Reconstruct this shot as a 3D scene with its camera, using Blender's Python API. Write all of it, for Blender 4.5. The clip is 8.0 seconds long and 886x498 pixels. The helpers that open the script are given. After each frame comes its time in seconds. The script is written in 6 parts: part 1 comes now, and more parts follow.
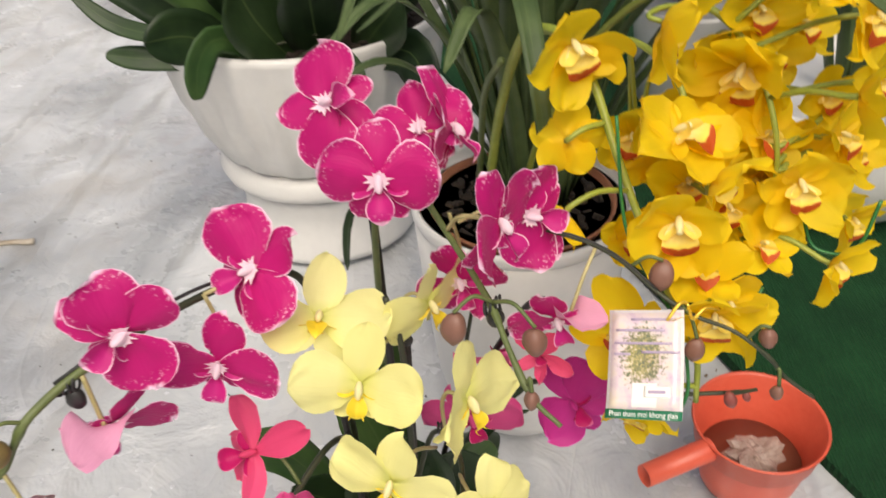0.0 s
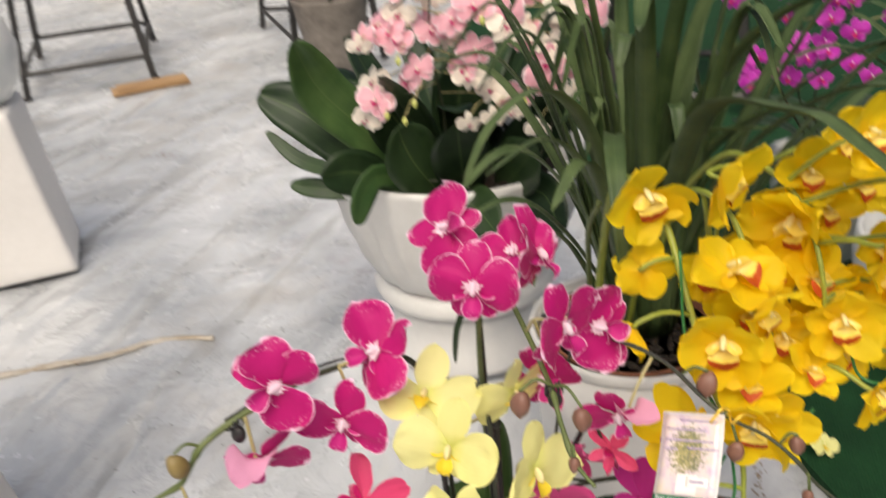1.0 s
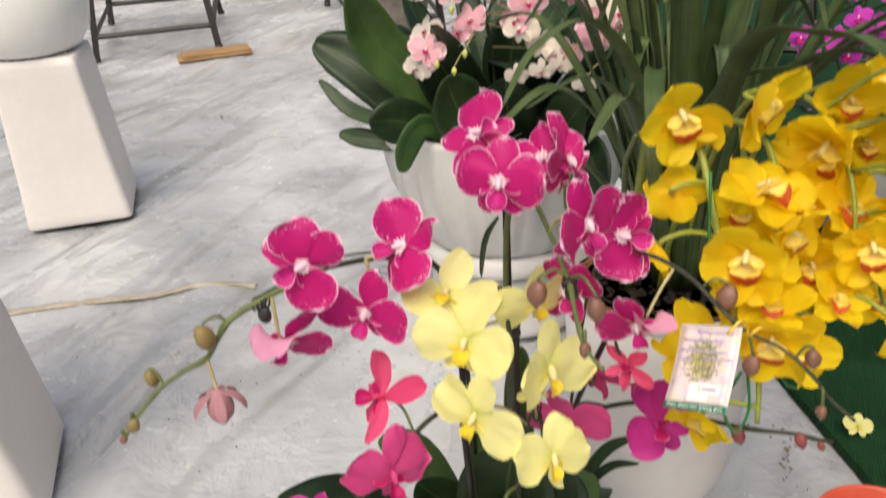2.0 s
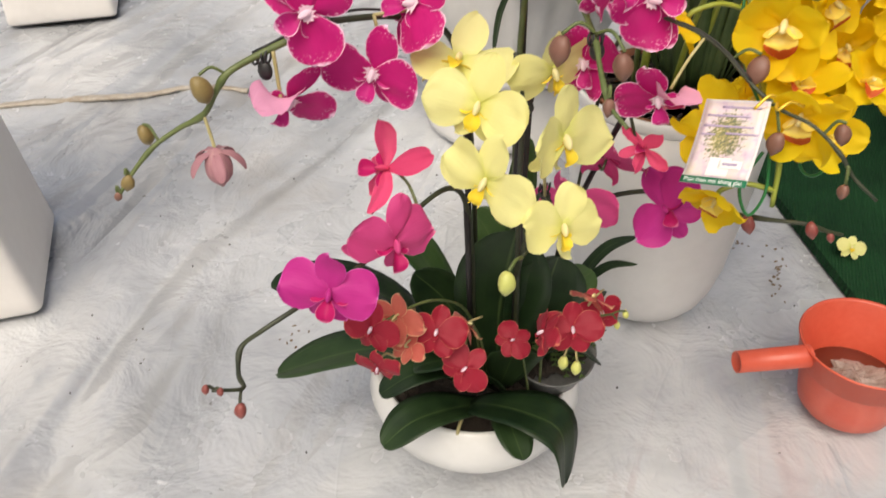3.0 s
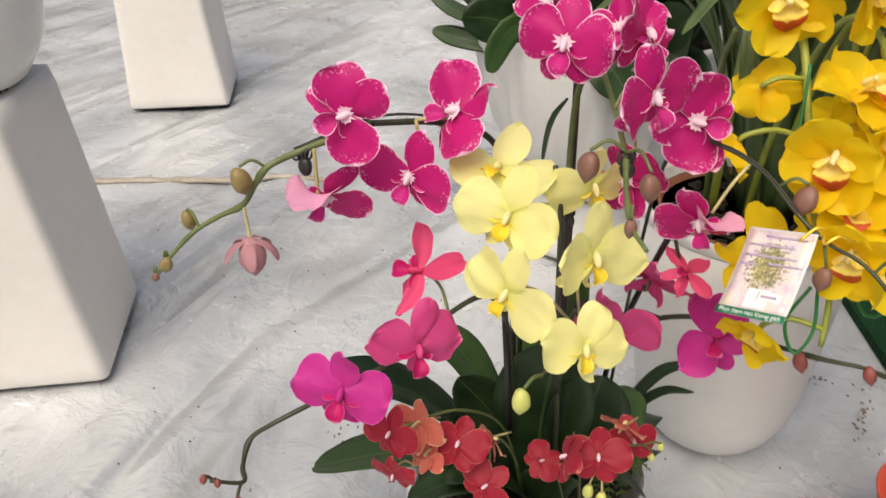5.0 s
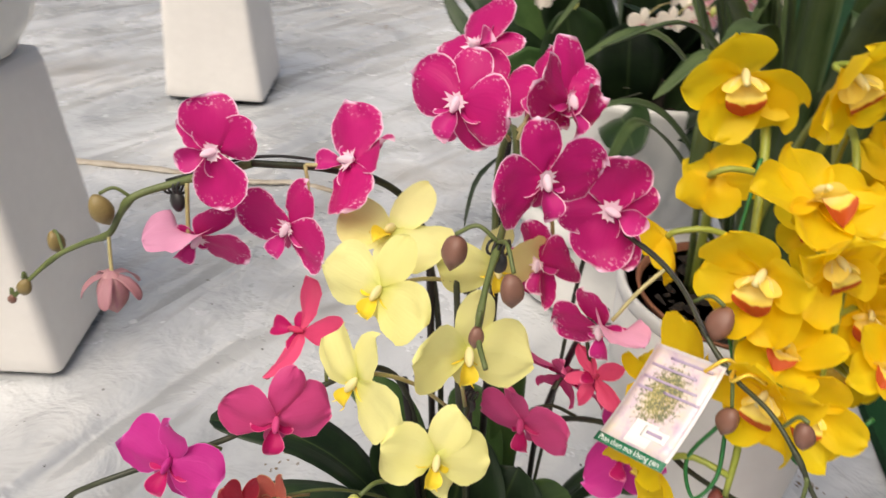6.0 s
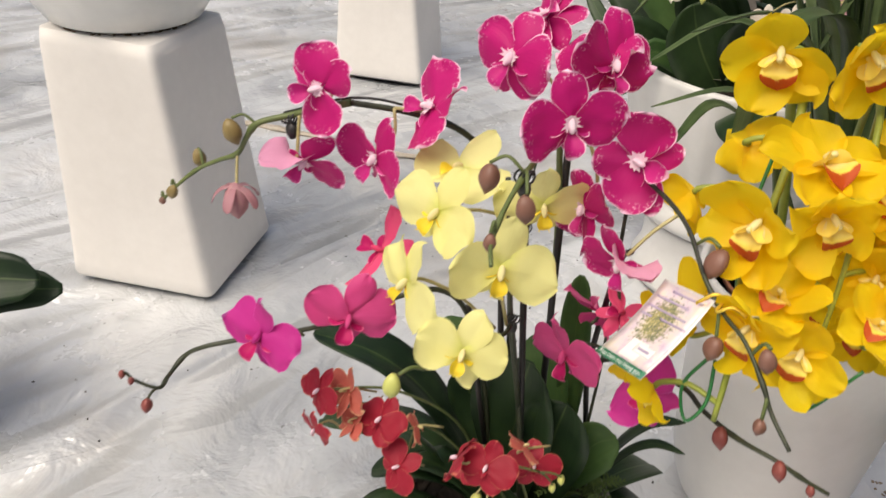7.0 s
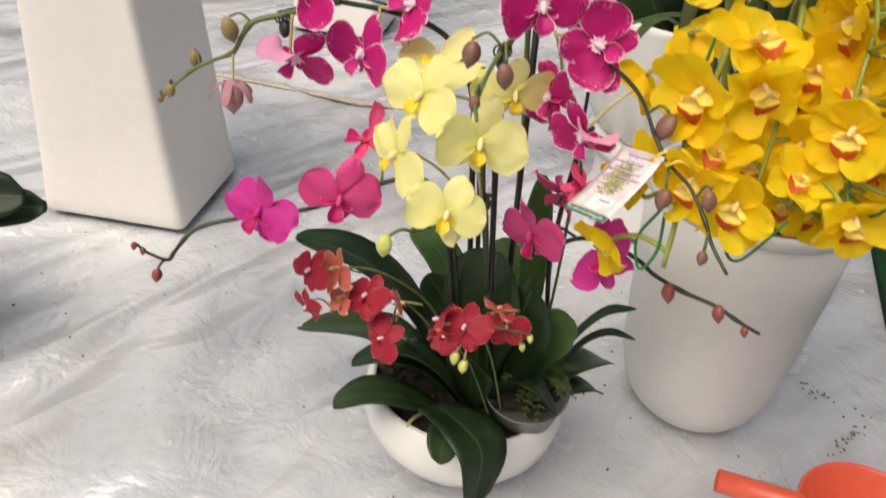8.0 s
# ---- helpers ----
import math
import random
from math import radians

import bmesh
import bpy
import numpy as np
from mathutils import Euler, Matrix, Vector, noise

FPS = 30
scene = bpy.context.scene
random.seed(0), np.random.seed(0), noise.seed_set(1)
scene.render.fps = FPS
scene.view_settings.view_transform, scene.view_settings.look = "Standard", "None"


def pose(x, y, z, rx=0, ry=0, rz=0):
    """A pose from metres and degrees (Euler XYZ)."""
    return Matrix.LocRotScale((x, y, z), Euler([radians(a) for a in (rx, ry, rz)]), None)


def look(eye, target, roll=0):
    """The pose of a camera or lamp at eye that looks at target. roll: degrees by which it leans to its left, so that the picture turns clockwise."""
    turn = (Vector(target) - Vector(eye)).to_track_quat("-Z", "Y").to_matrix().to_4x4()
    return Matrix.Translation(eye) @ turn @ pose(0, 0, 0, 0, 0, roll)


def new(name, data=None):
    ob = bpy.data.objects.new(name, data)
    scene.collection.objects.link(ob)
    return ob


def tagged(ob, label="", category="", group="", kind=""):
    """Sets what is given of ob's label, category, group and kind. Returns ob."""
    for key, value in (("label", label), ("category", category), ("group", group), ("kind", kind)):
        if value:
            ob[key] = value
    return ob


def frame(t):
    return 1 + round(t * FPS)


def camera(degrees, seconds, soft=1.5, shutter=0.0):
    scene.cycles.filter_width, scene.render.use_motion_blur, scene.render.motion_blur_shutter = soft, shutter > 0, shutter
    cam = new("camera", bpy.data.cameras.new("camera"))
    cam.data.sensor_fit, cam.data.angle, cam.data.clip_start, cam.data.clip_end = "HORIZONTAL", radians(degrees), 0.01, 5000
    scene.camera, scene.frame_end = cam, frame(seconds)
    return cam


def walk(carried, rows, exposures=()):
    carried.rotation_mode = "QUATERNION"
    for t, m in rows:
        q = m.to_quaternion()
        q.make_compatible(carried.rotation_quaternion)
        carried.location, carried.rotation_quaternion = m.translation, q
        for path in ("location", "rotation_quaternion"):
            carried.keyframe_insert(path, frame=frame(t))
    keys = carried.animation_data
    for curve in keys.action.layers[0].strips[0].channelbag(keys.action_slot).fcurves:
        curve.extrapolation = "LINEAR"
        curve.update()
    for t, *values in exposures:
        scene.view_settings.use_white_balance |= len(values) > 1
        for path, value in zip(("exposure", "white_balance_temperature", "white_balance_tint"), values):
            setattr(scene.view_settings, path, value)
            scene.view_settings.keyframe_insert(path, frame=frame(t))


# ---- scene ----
cam = camera(56.4, 8.0, shutter=0.5)
PATH = [
    (0, (0.149, 0.138, 0.963), (0.044, 1.724, -0.25), -3.2),
    (0.5, (0.165, 0.081, 0.986), (-0.072, 1.743, -0.102), -3.1),
    (1, (0.216, 0.007, 1.022), (-0.265, 1.72, 0.109), -5.4),
    (1.2, (0.228, -0.016, 1.029), (-0.333, 1.711, 0.189), -5.1),
    (2.3, (0.243, -0.044, 0.918), (-0.333, 1.589, -0.082), -2.8),
    (2.5, (0.238, -0.049, 0.902), (-0.31, 1.538, -0.186), -1.9),
    (3, (0.226, -0.049, 0.887), (-0.287, 1.44, -0.345), -0.5),
    (3.5, (0.214, -0.042, 0.89), (-0.308, 1.414, -0.377), -0.9),
    (4, (0.22, -0.032, 0.899), (-0.33, 1.451, -0.325), -1.2),
    (4.2, (0.234, -0.03, 0.903), (-0.346, 1.482, -0.27), -0.9),
    (5.3, (0.295, 0.015, 0.880), (-0.549, 1.522, -0.128), 0.7),
    (5.5, (0.312, 0.05, 0.886), (-0.531, 1.56, -0.118), 2.4),
    (5.8, (0.328, 0.107, 0.892), (-0.511, 1.603, -0.136), 4.4),
    (6, (0.343, 0.137, 0.884), (-0.585, 1.588, -0.133), 4.6),
    (6.2, (0.365, 0.144, 0.889), (-0.648, 1.523, -0.146), 5.3),
    (6.5, (0.42, 0.144, 0.883), (-0.746, 1.385, -0.166), 5.2),
    (7, (0.477, 0.103, 0.896), (-0.743, 1.298, -0.145), 4.0),
    (7.2, (0.488, 0.075, 0.891), (-0.716, 1.297, -0.137), 4.0),
    (7.5, (0.512, 0.038, 0.885), (-0.656, 1.287, -0.151), 4.6),
    (8, (0.542, 0.001, 0.862), (-0.567, 1.272, -0.212), 6.0),
]
walk(cam, [(t, look(eye, target, roll)) for t, eye, target, roll in PATH], [(0.0, -0.16, 6900, 8), (8.0, -0.16, 6900, 8)])

# ---- light ----
world = bpy.data.worlds.new("overcast")
scene.world = world
world.use_nodes = True
wn, wl = world.node_tree.nodes, world.node_tree.links
sky = wn.new("ShaderNodeTexSky")
sky.sky_type, sky.sun_disc = "NISHITA", False
sky.sun_elevation, sky.sun_rotation = radians(58), radians(175)
sky.air_density, sky.dust_density, sky.ozone_density = 0.8, 6.0, 0.3
wl.new(sky.outputs["Color"], wn["Background"].inputs["Color"])
wn["Background"].inputs["Strength"].default_value = 0.15

sun_data = bpy.data.lights.new("sun", "SUN")
sun_data.energy, sun_data.angle, sun_data.color = 2.45, radians(44), (1.0, 0.96, 0.90)
sun = new("sun", sun_data)
sun.matrix_world = look((0.11, -1.31, 2.1), (0, 0, 0))


# ---- materials ----
def nodes_of(name):
    m = bpy.data.materials.new(name)
    m.use_nodes = True
    nt = m.node_tree
    return m, nt, nt.nodes["Principled BSDF"], nt.nodes["Material Output"]


def add(nt, kind, **ins):
    n = nt.nodes.new(kind)
    for key, v in ins.items():
        n.inputs[key.replace("_", " ")].default_value = v
    return n


def noise_node(nt, scale, detail=4.0, rough=0.55, coords=None, distortion=0.0):
    n = add(nt, "ShaderNodeTexNoise", Scale=scale, Detail=detail, Roughness=rough, Distortion=distortion)
    if coords is not None:
        nt.links.new(coords, n.inputs["Vector"])
    return n


def ramp_node(nt, fac, *stops):
    n = nt.nodes.new("ShaderNodeValToRGB")
    el = n.color_ramp.elements
    while len(el) < len(stops):
        el.new(0.5)
    for e, (p, c) in zip(el, stops):
        e.position = p
        e.color = (*c, 1) if len(c) == 3 else c
    nt.links.new(fac, n.inputs["Fac"])
    return n


def mix_node(nt, fac, a, b, mode="MIX"):
    n = nt.nodes.new("ShaderNodeMix")
    n.data_type, n.blend_type = "RGBA", mode
    for sock, v in ((n.inputs[0], fac), (n.inputs[6], a), (n.inputs[7], b)):
        if isinstance(v, bpy.types.NodeSocket):
            nt.links.new(v, sock)
        elif isinstance(v, (int, float)):
            sock.default_value = v
        else:
            sock.default_value = (*v, 1)
    return n.outputs[2]


def maths(nt, op, a, b=0.0, c=0.0):
    n = nt.nodes.new("ShaderNodeMath")
    n.operation = op
    for sock, v in zip(n.inputs, (a, b, c)):
        if isinstance(v, bpy.types.NodeSocket):
            nt.links.new(v, sock)
        else:
            sock.default_value = v
    return n.outputs[0]


def bump_to(nt, bsdf, height, strength, distance):
    n = add(nt, "ShaderNodeBump", Strength=strength, Distance=distance)
    nt.links.new(height, n.inputs["Height"])
    nt.links.new(n.outputs["Normal"], bsdf.inputs["Normal"])
    return n


def plain_material(name, low, high, scale, rough=0.5, bump=0.1, dist=0.001, metal=0.0, spec=0.5, fine=None):
    m, nt, b, _ = nodes_of(name)
    tc = nt.nodes.new("ShaderNodeTexCoord").outputs["Object"]
    n1 = noise_node(nt, scale, coords=tc)
    n2 = noise_node(nt, fine or scale * 9, coords=tc)
    f = maths(nt, "ADD", maths(nt, "MULTIPLY", n1.outputs["Fac"], 0.65), maths(nt, "MULTIPLY", n2.outputs["Fac"], 0.35))
    r = ramp_node(nt, f, (0.3, low), (0.7, high))
    nt.links.new(r.outputs["Color"], b.inputs["Base Color"])
    rr = nt.nodes.new("ShaderNodeMapRange")
    rr.inputs[3].default_value, rr.inputs[4].default_value = max(0.02, rough - 0.1), min(1, rough + 0.1)
    nt.links.new(n2.outputs["Fac"], rr.inputs[0])
    nt.links.new(rr.outputs[0], b.inputs["Roughness"])
    b.inputs["Metallic"].default_value = metal
    b.inputs["Specular IOR Level"].default_value = spec
    bump_to(nt, b, n2.outputs["Fac"], bump, dist)
    return m


def petal_material(name, base, deep, edge=None, edge_at=0.93, speckle=0.0, throat=None, throat_to=0.25, translucent=0.3, vein=0.25, rough=0.5, edge_by="uv", jag=0.05):
    """A petal: colour along and across it by its own UV, veins running lengthwise, and some light through it."""
    m, nt, b, out = nodes_of(name)
    uv = nt.nodes.new("ShaderNodeTexCoord").outputs["UV"]
    sep = nt.nodes.new("ShaderNodeSeparateXYZ")
    nt.links.new(uv, sep.inputs[0])
    u, v = sep.outputs[0], sep.outputs[1]
    across = maths(nt, "ABSOLUTE", maths(nt, "MULTIPLY_ADD", u, 2.0, -1.0))
    obj = nt.nodes.new("ShaderNodeTexCoord").outputs["Object"]
    mp = nt.nodes.new("ShaderNodeMapping")
    mp.inputs["Scale"].default_value = (26, 1.6, 1)
    nt.links.new(uv, mp.inputs["Vector"])
    veins = noise_node(nt, 1.0, 3, coords=mp.outputs[0])
    blot = noise_node(nt, 5.0, 3, coords=obj)
    info = nt.nodes.new("ShaderNodeObjectInfo")
    col = mix_node(nt, maths(nt, "MULTIPLY", veins.outputs["Fac"], vein * 2), base, deep)
    light = tuple(min(1, c * 1.22 + 0.012) for c in base)
    col = mix_node(nt, maths(nt, "MULTIPLY", blot.outputs["Fac"], 0.5), col, light)
    col = mix_node(nt, maths(nt, "MULTIPLY", info.outputs["Random"], 0.3), col, deep)
    if throat:
        th = nt.nodes.new("ShaderNodeMapRange")
        th.inputs[1].default_value, th.inputs[2].default_value = 0.0, throat_to
        th.inputs[3].default_value, th.inputs[4].default_value = 1.0, 0.0
        nt.links.new(v, th.inputs[0])
        col = mix_node(nt, th.outputs[0], col, throat)
    if edge:
        jit = noise_node(nt, 9.0, 4, 0.7, coords=obj)
        far = maths(nt, "MAXIMUM", across, maths(nt, "MULTIPLY_ADD", v, 1.02, -0.02)) if edge_by == "uv" else maths(nt, "MULTIPLY_ADD", across, 0.12, v)
        far = maths(nt, "ADD", far, maths(nt, "MULTIPLY_ADD", jit.outputs["Fac"], jag, -0.5 * jag))
        e = ramp_node(nt, far, (edge_at, (0, 0, 0)), (min(0.999, edge_at + 0.045), (1, 1, 1)))
        k = e.outputs["Color"]
        if speckle:
            sp = noise_node(nt, 34.0, 3, 0.6, coords=obj)
            zone = ramp_node(nt, far, (0.72, (0, 0, 0)), (0.97, (1, 1, 1)))
            hit = ramp_node(nt, sp.outputs["Fac"], (0.57, (0, 0, 0)), (0.64, (1, 1, 1)))
            k = mix_node(nt, 1.0, k, maths(nt, "MULTIPLY", maths(nt, "MULTIPLY", zone.outputs["Color"], hit.outputs["Color"]), speckle), "LIGHTEN")
        col = mix_node(nt, k, col, edge)
    nt.links.new(col, b.inputs["Base Color"])
    b.inputs["Roughness"].default_value = rough
    b.inputs["Specular IOR Level"].default_value = 0.28
    b.inputs["Sheen Weight"].default_value = 0.04
    bump_to(nt, b, veins.outputs["Fac"], 0.12, 0.008)
    tr = nt.nodes.new("ShaderNodeBsdfTranslucent")
    nt.links.new(col, tr.inputs["Color"])
    ms = nt.nodes.new("ShaderNodeMixShader")
    ms.inputs[0].default_value = translucent
    nt.links.new(b.outputs[0], ms.inputs[1])
    nt.links.new(tr.outputs[0], ms.inputs[2])
    nt.links.new(ms.outputs[0], out.inputs["Surface"])
    return m


MAGENTA = petal_material("magenta petal", (0.56, 0.008, 0.185), (0.37, 0.002, 0.105), edge=(0.97, 0.66, 0.84), edge_at=0.935, speckle=0.8, vein=0.25, jag=0.03)
MAGENTA_BACK = petal_material("pale magenta petal", (0.86, 0.42, 0.60), (0.72, 0.26, 0.46), vein=0.3)
MAGENTA_LIP = petal_material("magenta lip", (0.60, 0.02, 0.24), (0.42, 0.006, 0.13), edge=(0.92, 0.55, 0.74), edge_at=0.9, speckle=1.0, throat=(0.16, 0.002, 0.03), throat_to=0.4)
WHITE_PINK = petal_material("white pink column", (0.95, 0.80, 0.87), (0.86, 0.50, 0.68), vein=0.3)
LEMON = petal_material("lemon petal", (0.91, 0.88, 0.40), (0.84, 0.80, 0.24), throat=(0.74, 0.76, 0.20), throat_to=0.32, vein=0.2, translucent=0.38)
LEMON_LIP = petal_material("yellow lip", (0.88, 0.68, 0.05), (0.78, 0.50, 0.02), throat=(0.30, 0.06, 0.01), throat_to=0.3, edge=(0.9, 0.72, 0.10), edge_at=0.9)
LEMON_COL = petal_material("pale column", (0.92, 0.86, 0.50), (0.85, 0.7, 0.3))
ROSE = petal_material("salmon rose petal", (0.78, 0.085, 0.22), (0.66, 0.035, 0.14), edge=(0.88, 0.30, 0.42), edge_at=0.97, vein=0.35)
PINK = petal_material("rose pink petal", (0.68, 0.085, 0.28), (0.56, 0.03, 0.18), edge=(0.82, 0.25, 0.42), edge_at=0.97, vein=0.35)
PURPLE = petal_material("orchid purple petal", (0.57, 0.036, 0.28), (0.46, 0.015, 0.22), edge=(0.75, 0.2, 0.6), edge_at=0.97, vein=0.35)
PINK_LIP = petal_material("deep pink lip", (0.56, 0.008, 0.15), (0.36, 0.002, 0.07), edge=(0.82, 0.2, 0.4), edge_at=0.92, throat=(0.30, 0.002, 0.06), throat_to=0.35)
RED = petal_material("red petal", (0.36, 0.016, 0.040), (0.24, 0.006, 0.020), edge=(0.68, 0.22, 0.14), edge_at=0.955, vein=0.3)
RED_BACK = petal_material("peach petal", (0.52, 0.06, 0.07), (0.66, 0.25, 0.16), edge=(0.72, 0.42, 0.25), edge_at=0.90, vein=0.5)
GOLD = petal_material("golden petal", (0.99, 0.73, 0.020), (0.96, 0.61, 0.010), throat=(0.93, 0.72, 0.05), throat_to=0.3, vein=0.2, translucent=0.56)
GOLD_LIP = petal_material("cream lip with red rim", (0.96, 0.78, 0.16), (0.94, 0.66, 0.06), throat=(0.97, 0.88, 0.50), throat_to=0.75, edge=(0.52, 0.085, 0.012), edge_at=0.82, vein=0.3, edge_by="v", jag=0.20)
SOFT_PINK = petal_material("soft pink petal", (0.88, 0.52, 0.58), (0.80, 0.32, 0.42), edge=(0.93, 0.75, 0.78), edge_at=0.85, vein=0.4)
VIOLET = petal_material("violet petal", (0.55, 0.04, 0.46), (0.40, 0.015, 0.32), edge=(0.8, 0.4, 0.75), edge_at=0.95, vein=0.3)
CREAM = petal_material("cream petal", (0.90, 0.84, 0.72), (0.86, 0.7, 0.6), vein=0.2)

STEM = plain_material("green stem", (0.065, 0.095, 0.025), (0.14, 0.17, 0.055), 60, 0.5, 0.1)
STEM_DARK = plain_material("dark olive stem", (0.018, 0.022, 0.012), (0.05, 0.058, 0.026), 70, 0.5, 0.15)
CANE = plain_material("cymbidium stem", (0.20, 0.25, 0.03), (0.32, 0.36, 0.06), 50, 0.45, 0.1)
PEDICEL = plain_material("pale pedicel", (0.32, 0.28, 0.11), (0.50, 0.44, 0.22), 60, 0.5, 0.08)
STAKE = plain_material("black stake", (0.008, 0.007, 0.007), (0.025, 0.02, 0.02), 40, 0.45, 0.2)
BUD_GREEN = plain_material("olive bud", (0.16, 0.125, 0.035), (0.30, 0.21, 0.085), 45, 0.45, 0.15)
BUD_PINK = plain_material("dusky pink bud", (0.15, 0.065, 0.045), (0.25, 0.125, 0.09), 90, 0.45, 0.15)
BUD_RED = plain_material("red bud", (0.16, 0.03, 0.028), (0.28, 0.075, 0.06), 45, 0.45, 0.15)
BUD_YELLOW = plain_material("yellow green bud", (0.42, 0.46, 0.09), (0.58, 0.58, 0.20), 45, 0.45, 0.15)
SOIL = plain_material("bark mix", (0.011, 0.008, 0.006), (0.045, 0.030, 0.019), 60, 0.9, 0.8, 0.006)
MOSS = plain_material("moss", (0.03, 0.055, 0.012), (0.09, 0.14, 0.03), 80, 0.9, 0.6, 0.004)
CERAMIC = plain_material("white glazed ceramic", (0.68, 0.68, 0.66), (0.77, 0.77, 0.75), 5, 0.22, 0.02, fine=60)
MATT_WHITE = plain_material("matt white pot", (0.62, 0.615, 0.60), (0.72, 0.715, 0.70), 4, 0.42, 0.05, fine=50)
PLINTH = plain_material("white painted plinth", (0.70, 0.675, 0.645), (0.79, 0.765, 0.735), 3.5, 0.6, 0.08, fine=45)
TERRACOTTA = plain_material("terracotta", (0.20, 0.075, 0.035), (0.32, 0.13, 0.07), 30, 0.8, 0.3)
CLEAR_POT = plain_material("grey plastic nursery pot", (0.10, 0.10, 0.095), (0.22, 0.22, 0.21), 30, 0.35, 0.2)
COIR = plain_material("wire", (0.012, 0.012, 0.012), (0.03, 0.03, 0.03), 40, 0.5, 0.1)
GREEN_WIRE = plain_material("green plant wire", (0.01, 0.12, 0.03), (0.03, 0.20, 0.06), 40, 0.35, 0.05)
GOLD_TIE = plain_material("gold twist tie", (0.75, 0.50, 0.05), (0.9, 0.65, 0.1), 80, 0.3, 0.1, metal=0.6)
RED_PLASTIC = plain_material("orange red plastic", (0.55, 0.075, 0.040), (0.64, 0.115, 0.065), 14, 0.38, 0.06)
BLACK_METAL = plain_material("black painted steel", (0.012, 0.011, 0.011), (0.03, 0.028, 0.026), 20, 0.5, 0.1)
CARDBOARD = plain_material("cardboard", (0.26, 0.15, 0.07), (0.38, 0.24, 0.12), 12, 0.9, 0.2)
GREY_CLAY = plain_material("mottled grey clay", (0.10, 0.085, 0.07), (0.24, 0.21, 0.18), 18, 0.8, 0.3)
CREAM_FOAM = plain_material("cream foam", (0.66, 0.60, 0.50), (0.78, 0.74, 0.66), 8, 0.8, 0.1)
MUD = plain_material("dried mud", (0.10, 0.065, 0.035), (0.22, 0.16, 0.10), 30, 0.9, 0.5)


def leaf_material(name, low, high, rough=0.4, rib=(0.10, 0.15, 0.05)):
    m, nt, b, _ = nodes_of(name)
    uv = nt.nodes.new("ShaderNodeTexCoord").outputs["UV"]
    sep = nt.nodes.new("ShaderNodeSeparateXYZ")
    nt.links.new(uv, sep.inputs[0])
    mp = nt.nodes.new("ShaderNodeMapping")
    mp.inputs["Scale"].default_value = (16, 1.2, 1)
    nt.links.new(uv, mp.inputs["Vector"])
    veins = noise_node(nt, 1.0, 3, coords=mp.outputs[0])
    obj = nt.nodes.new("ShaderNodeTexCoord").outputs["Object"]
    blot = noise_node(nt, 22, 4, coords=obj)
    info = nt.nodes.new("ShaderNodeObjectInfo")
    f = maths(nt, "ADD", maths(nt, "MULTIPLY", veins.outputs["Fac"], 0.18), maths(nt, "MULTIPLY", blot.outputs["Fac"], 0.82))
    f = maths(nt, "ADD", f, maths(nt, "MULTIPLY_ADD", info.outputs["Random"], 0.3, -0.15))
    r = ramp_node(nt, f, (0.3, low), (0.72, high))
    mid = maths(nt, "ABSOLUTE", maths(nt, "MULTIPLY_ADD", sep.outputs[0], 2.0, -1.0))
    ribf = ramp_node(nt, mid, (0.0, (0.5, 0.5, 0.5)), (0.05, (0, 0, 0)))
    nt.links.new(mix_node(nt, ribf.outputs["Color"], r.outputs["Color"], rib), b.inputs["Base Color"])
    rr = nt.nodes.new("ShaderNodeMapRange")
    rr.inputs[3].default_value, rr.inputs[4].default_value = rough - 0.08, rough + 0.15
    nt.links.new(blot.outputs["Fac"], rr.inputs[0])
    nt.links.new(rr.outputs[0], b.inputs["Roughness"])
    b.inputs["Specular IOR Level"].default_value = 0.3
    bump_to(nt, b, veins.outputs["Fac"], 0.15, 0.003)
    return m


LEAF = leaf_material("dark orchid leaf", (0.008, 0.020, 0.008), (0.028, 0.055, 0.018))
LEAF_MID = leaf_material("mid green leaf", (0.026, 0.064, 0.018), (0.068, 0.125, 0.036))
STRAP = leaf_material("cymbidium leaf", (0.032, 0.058, 0.018), (0.095, 0.135, 0.050), 0.45)


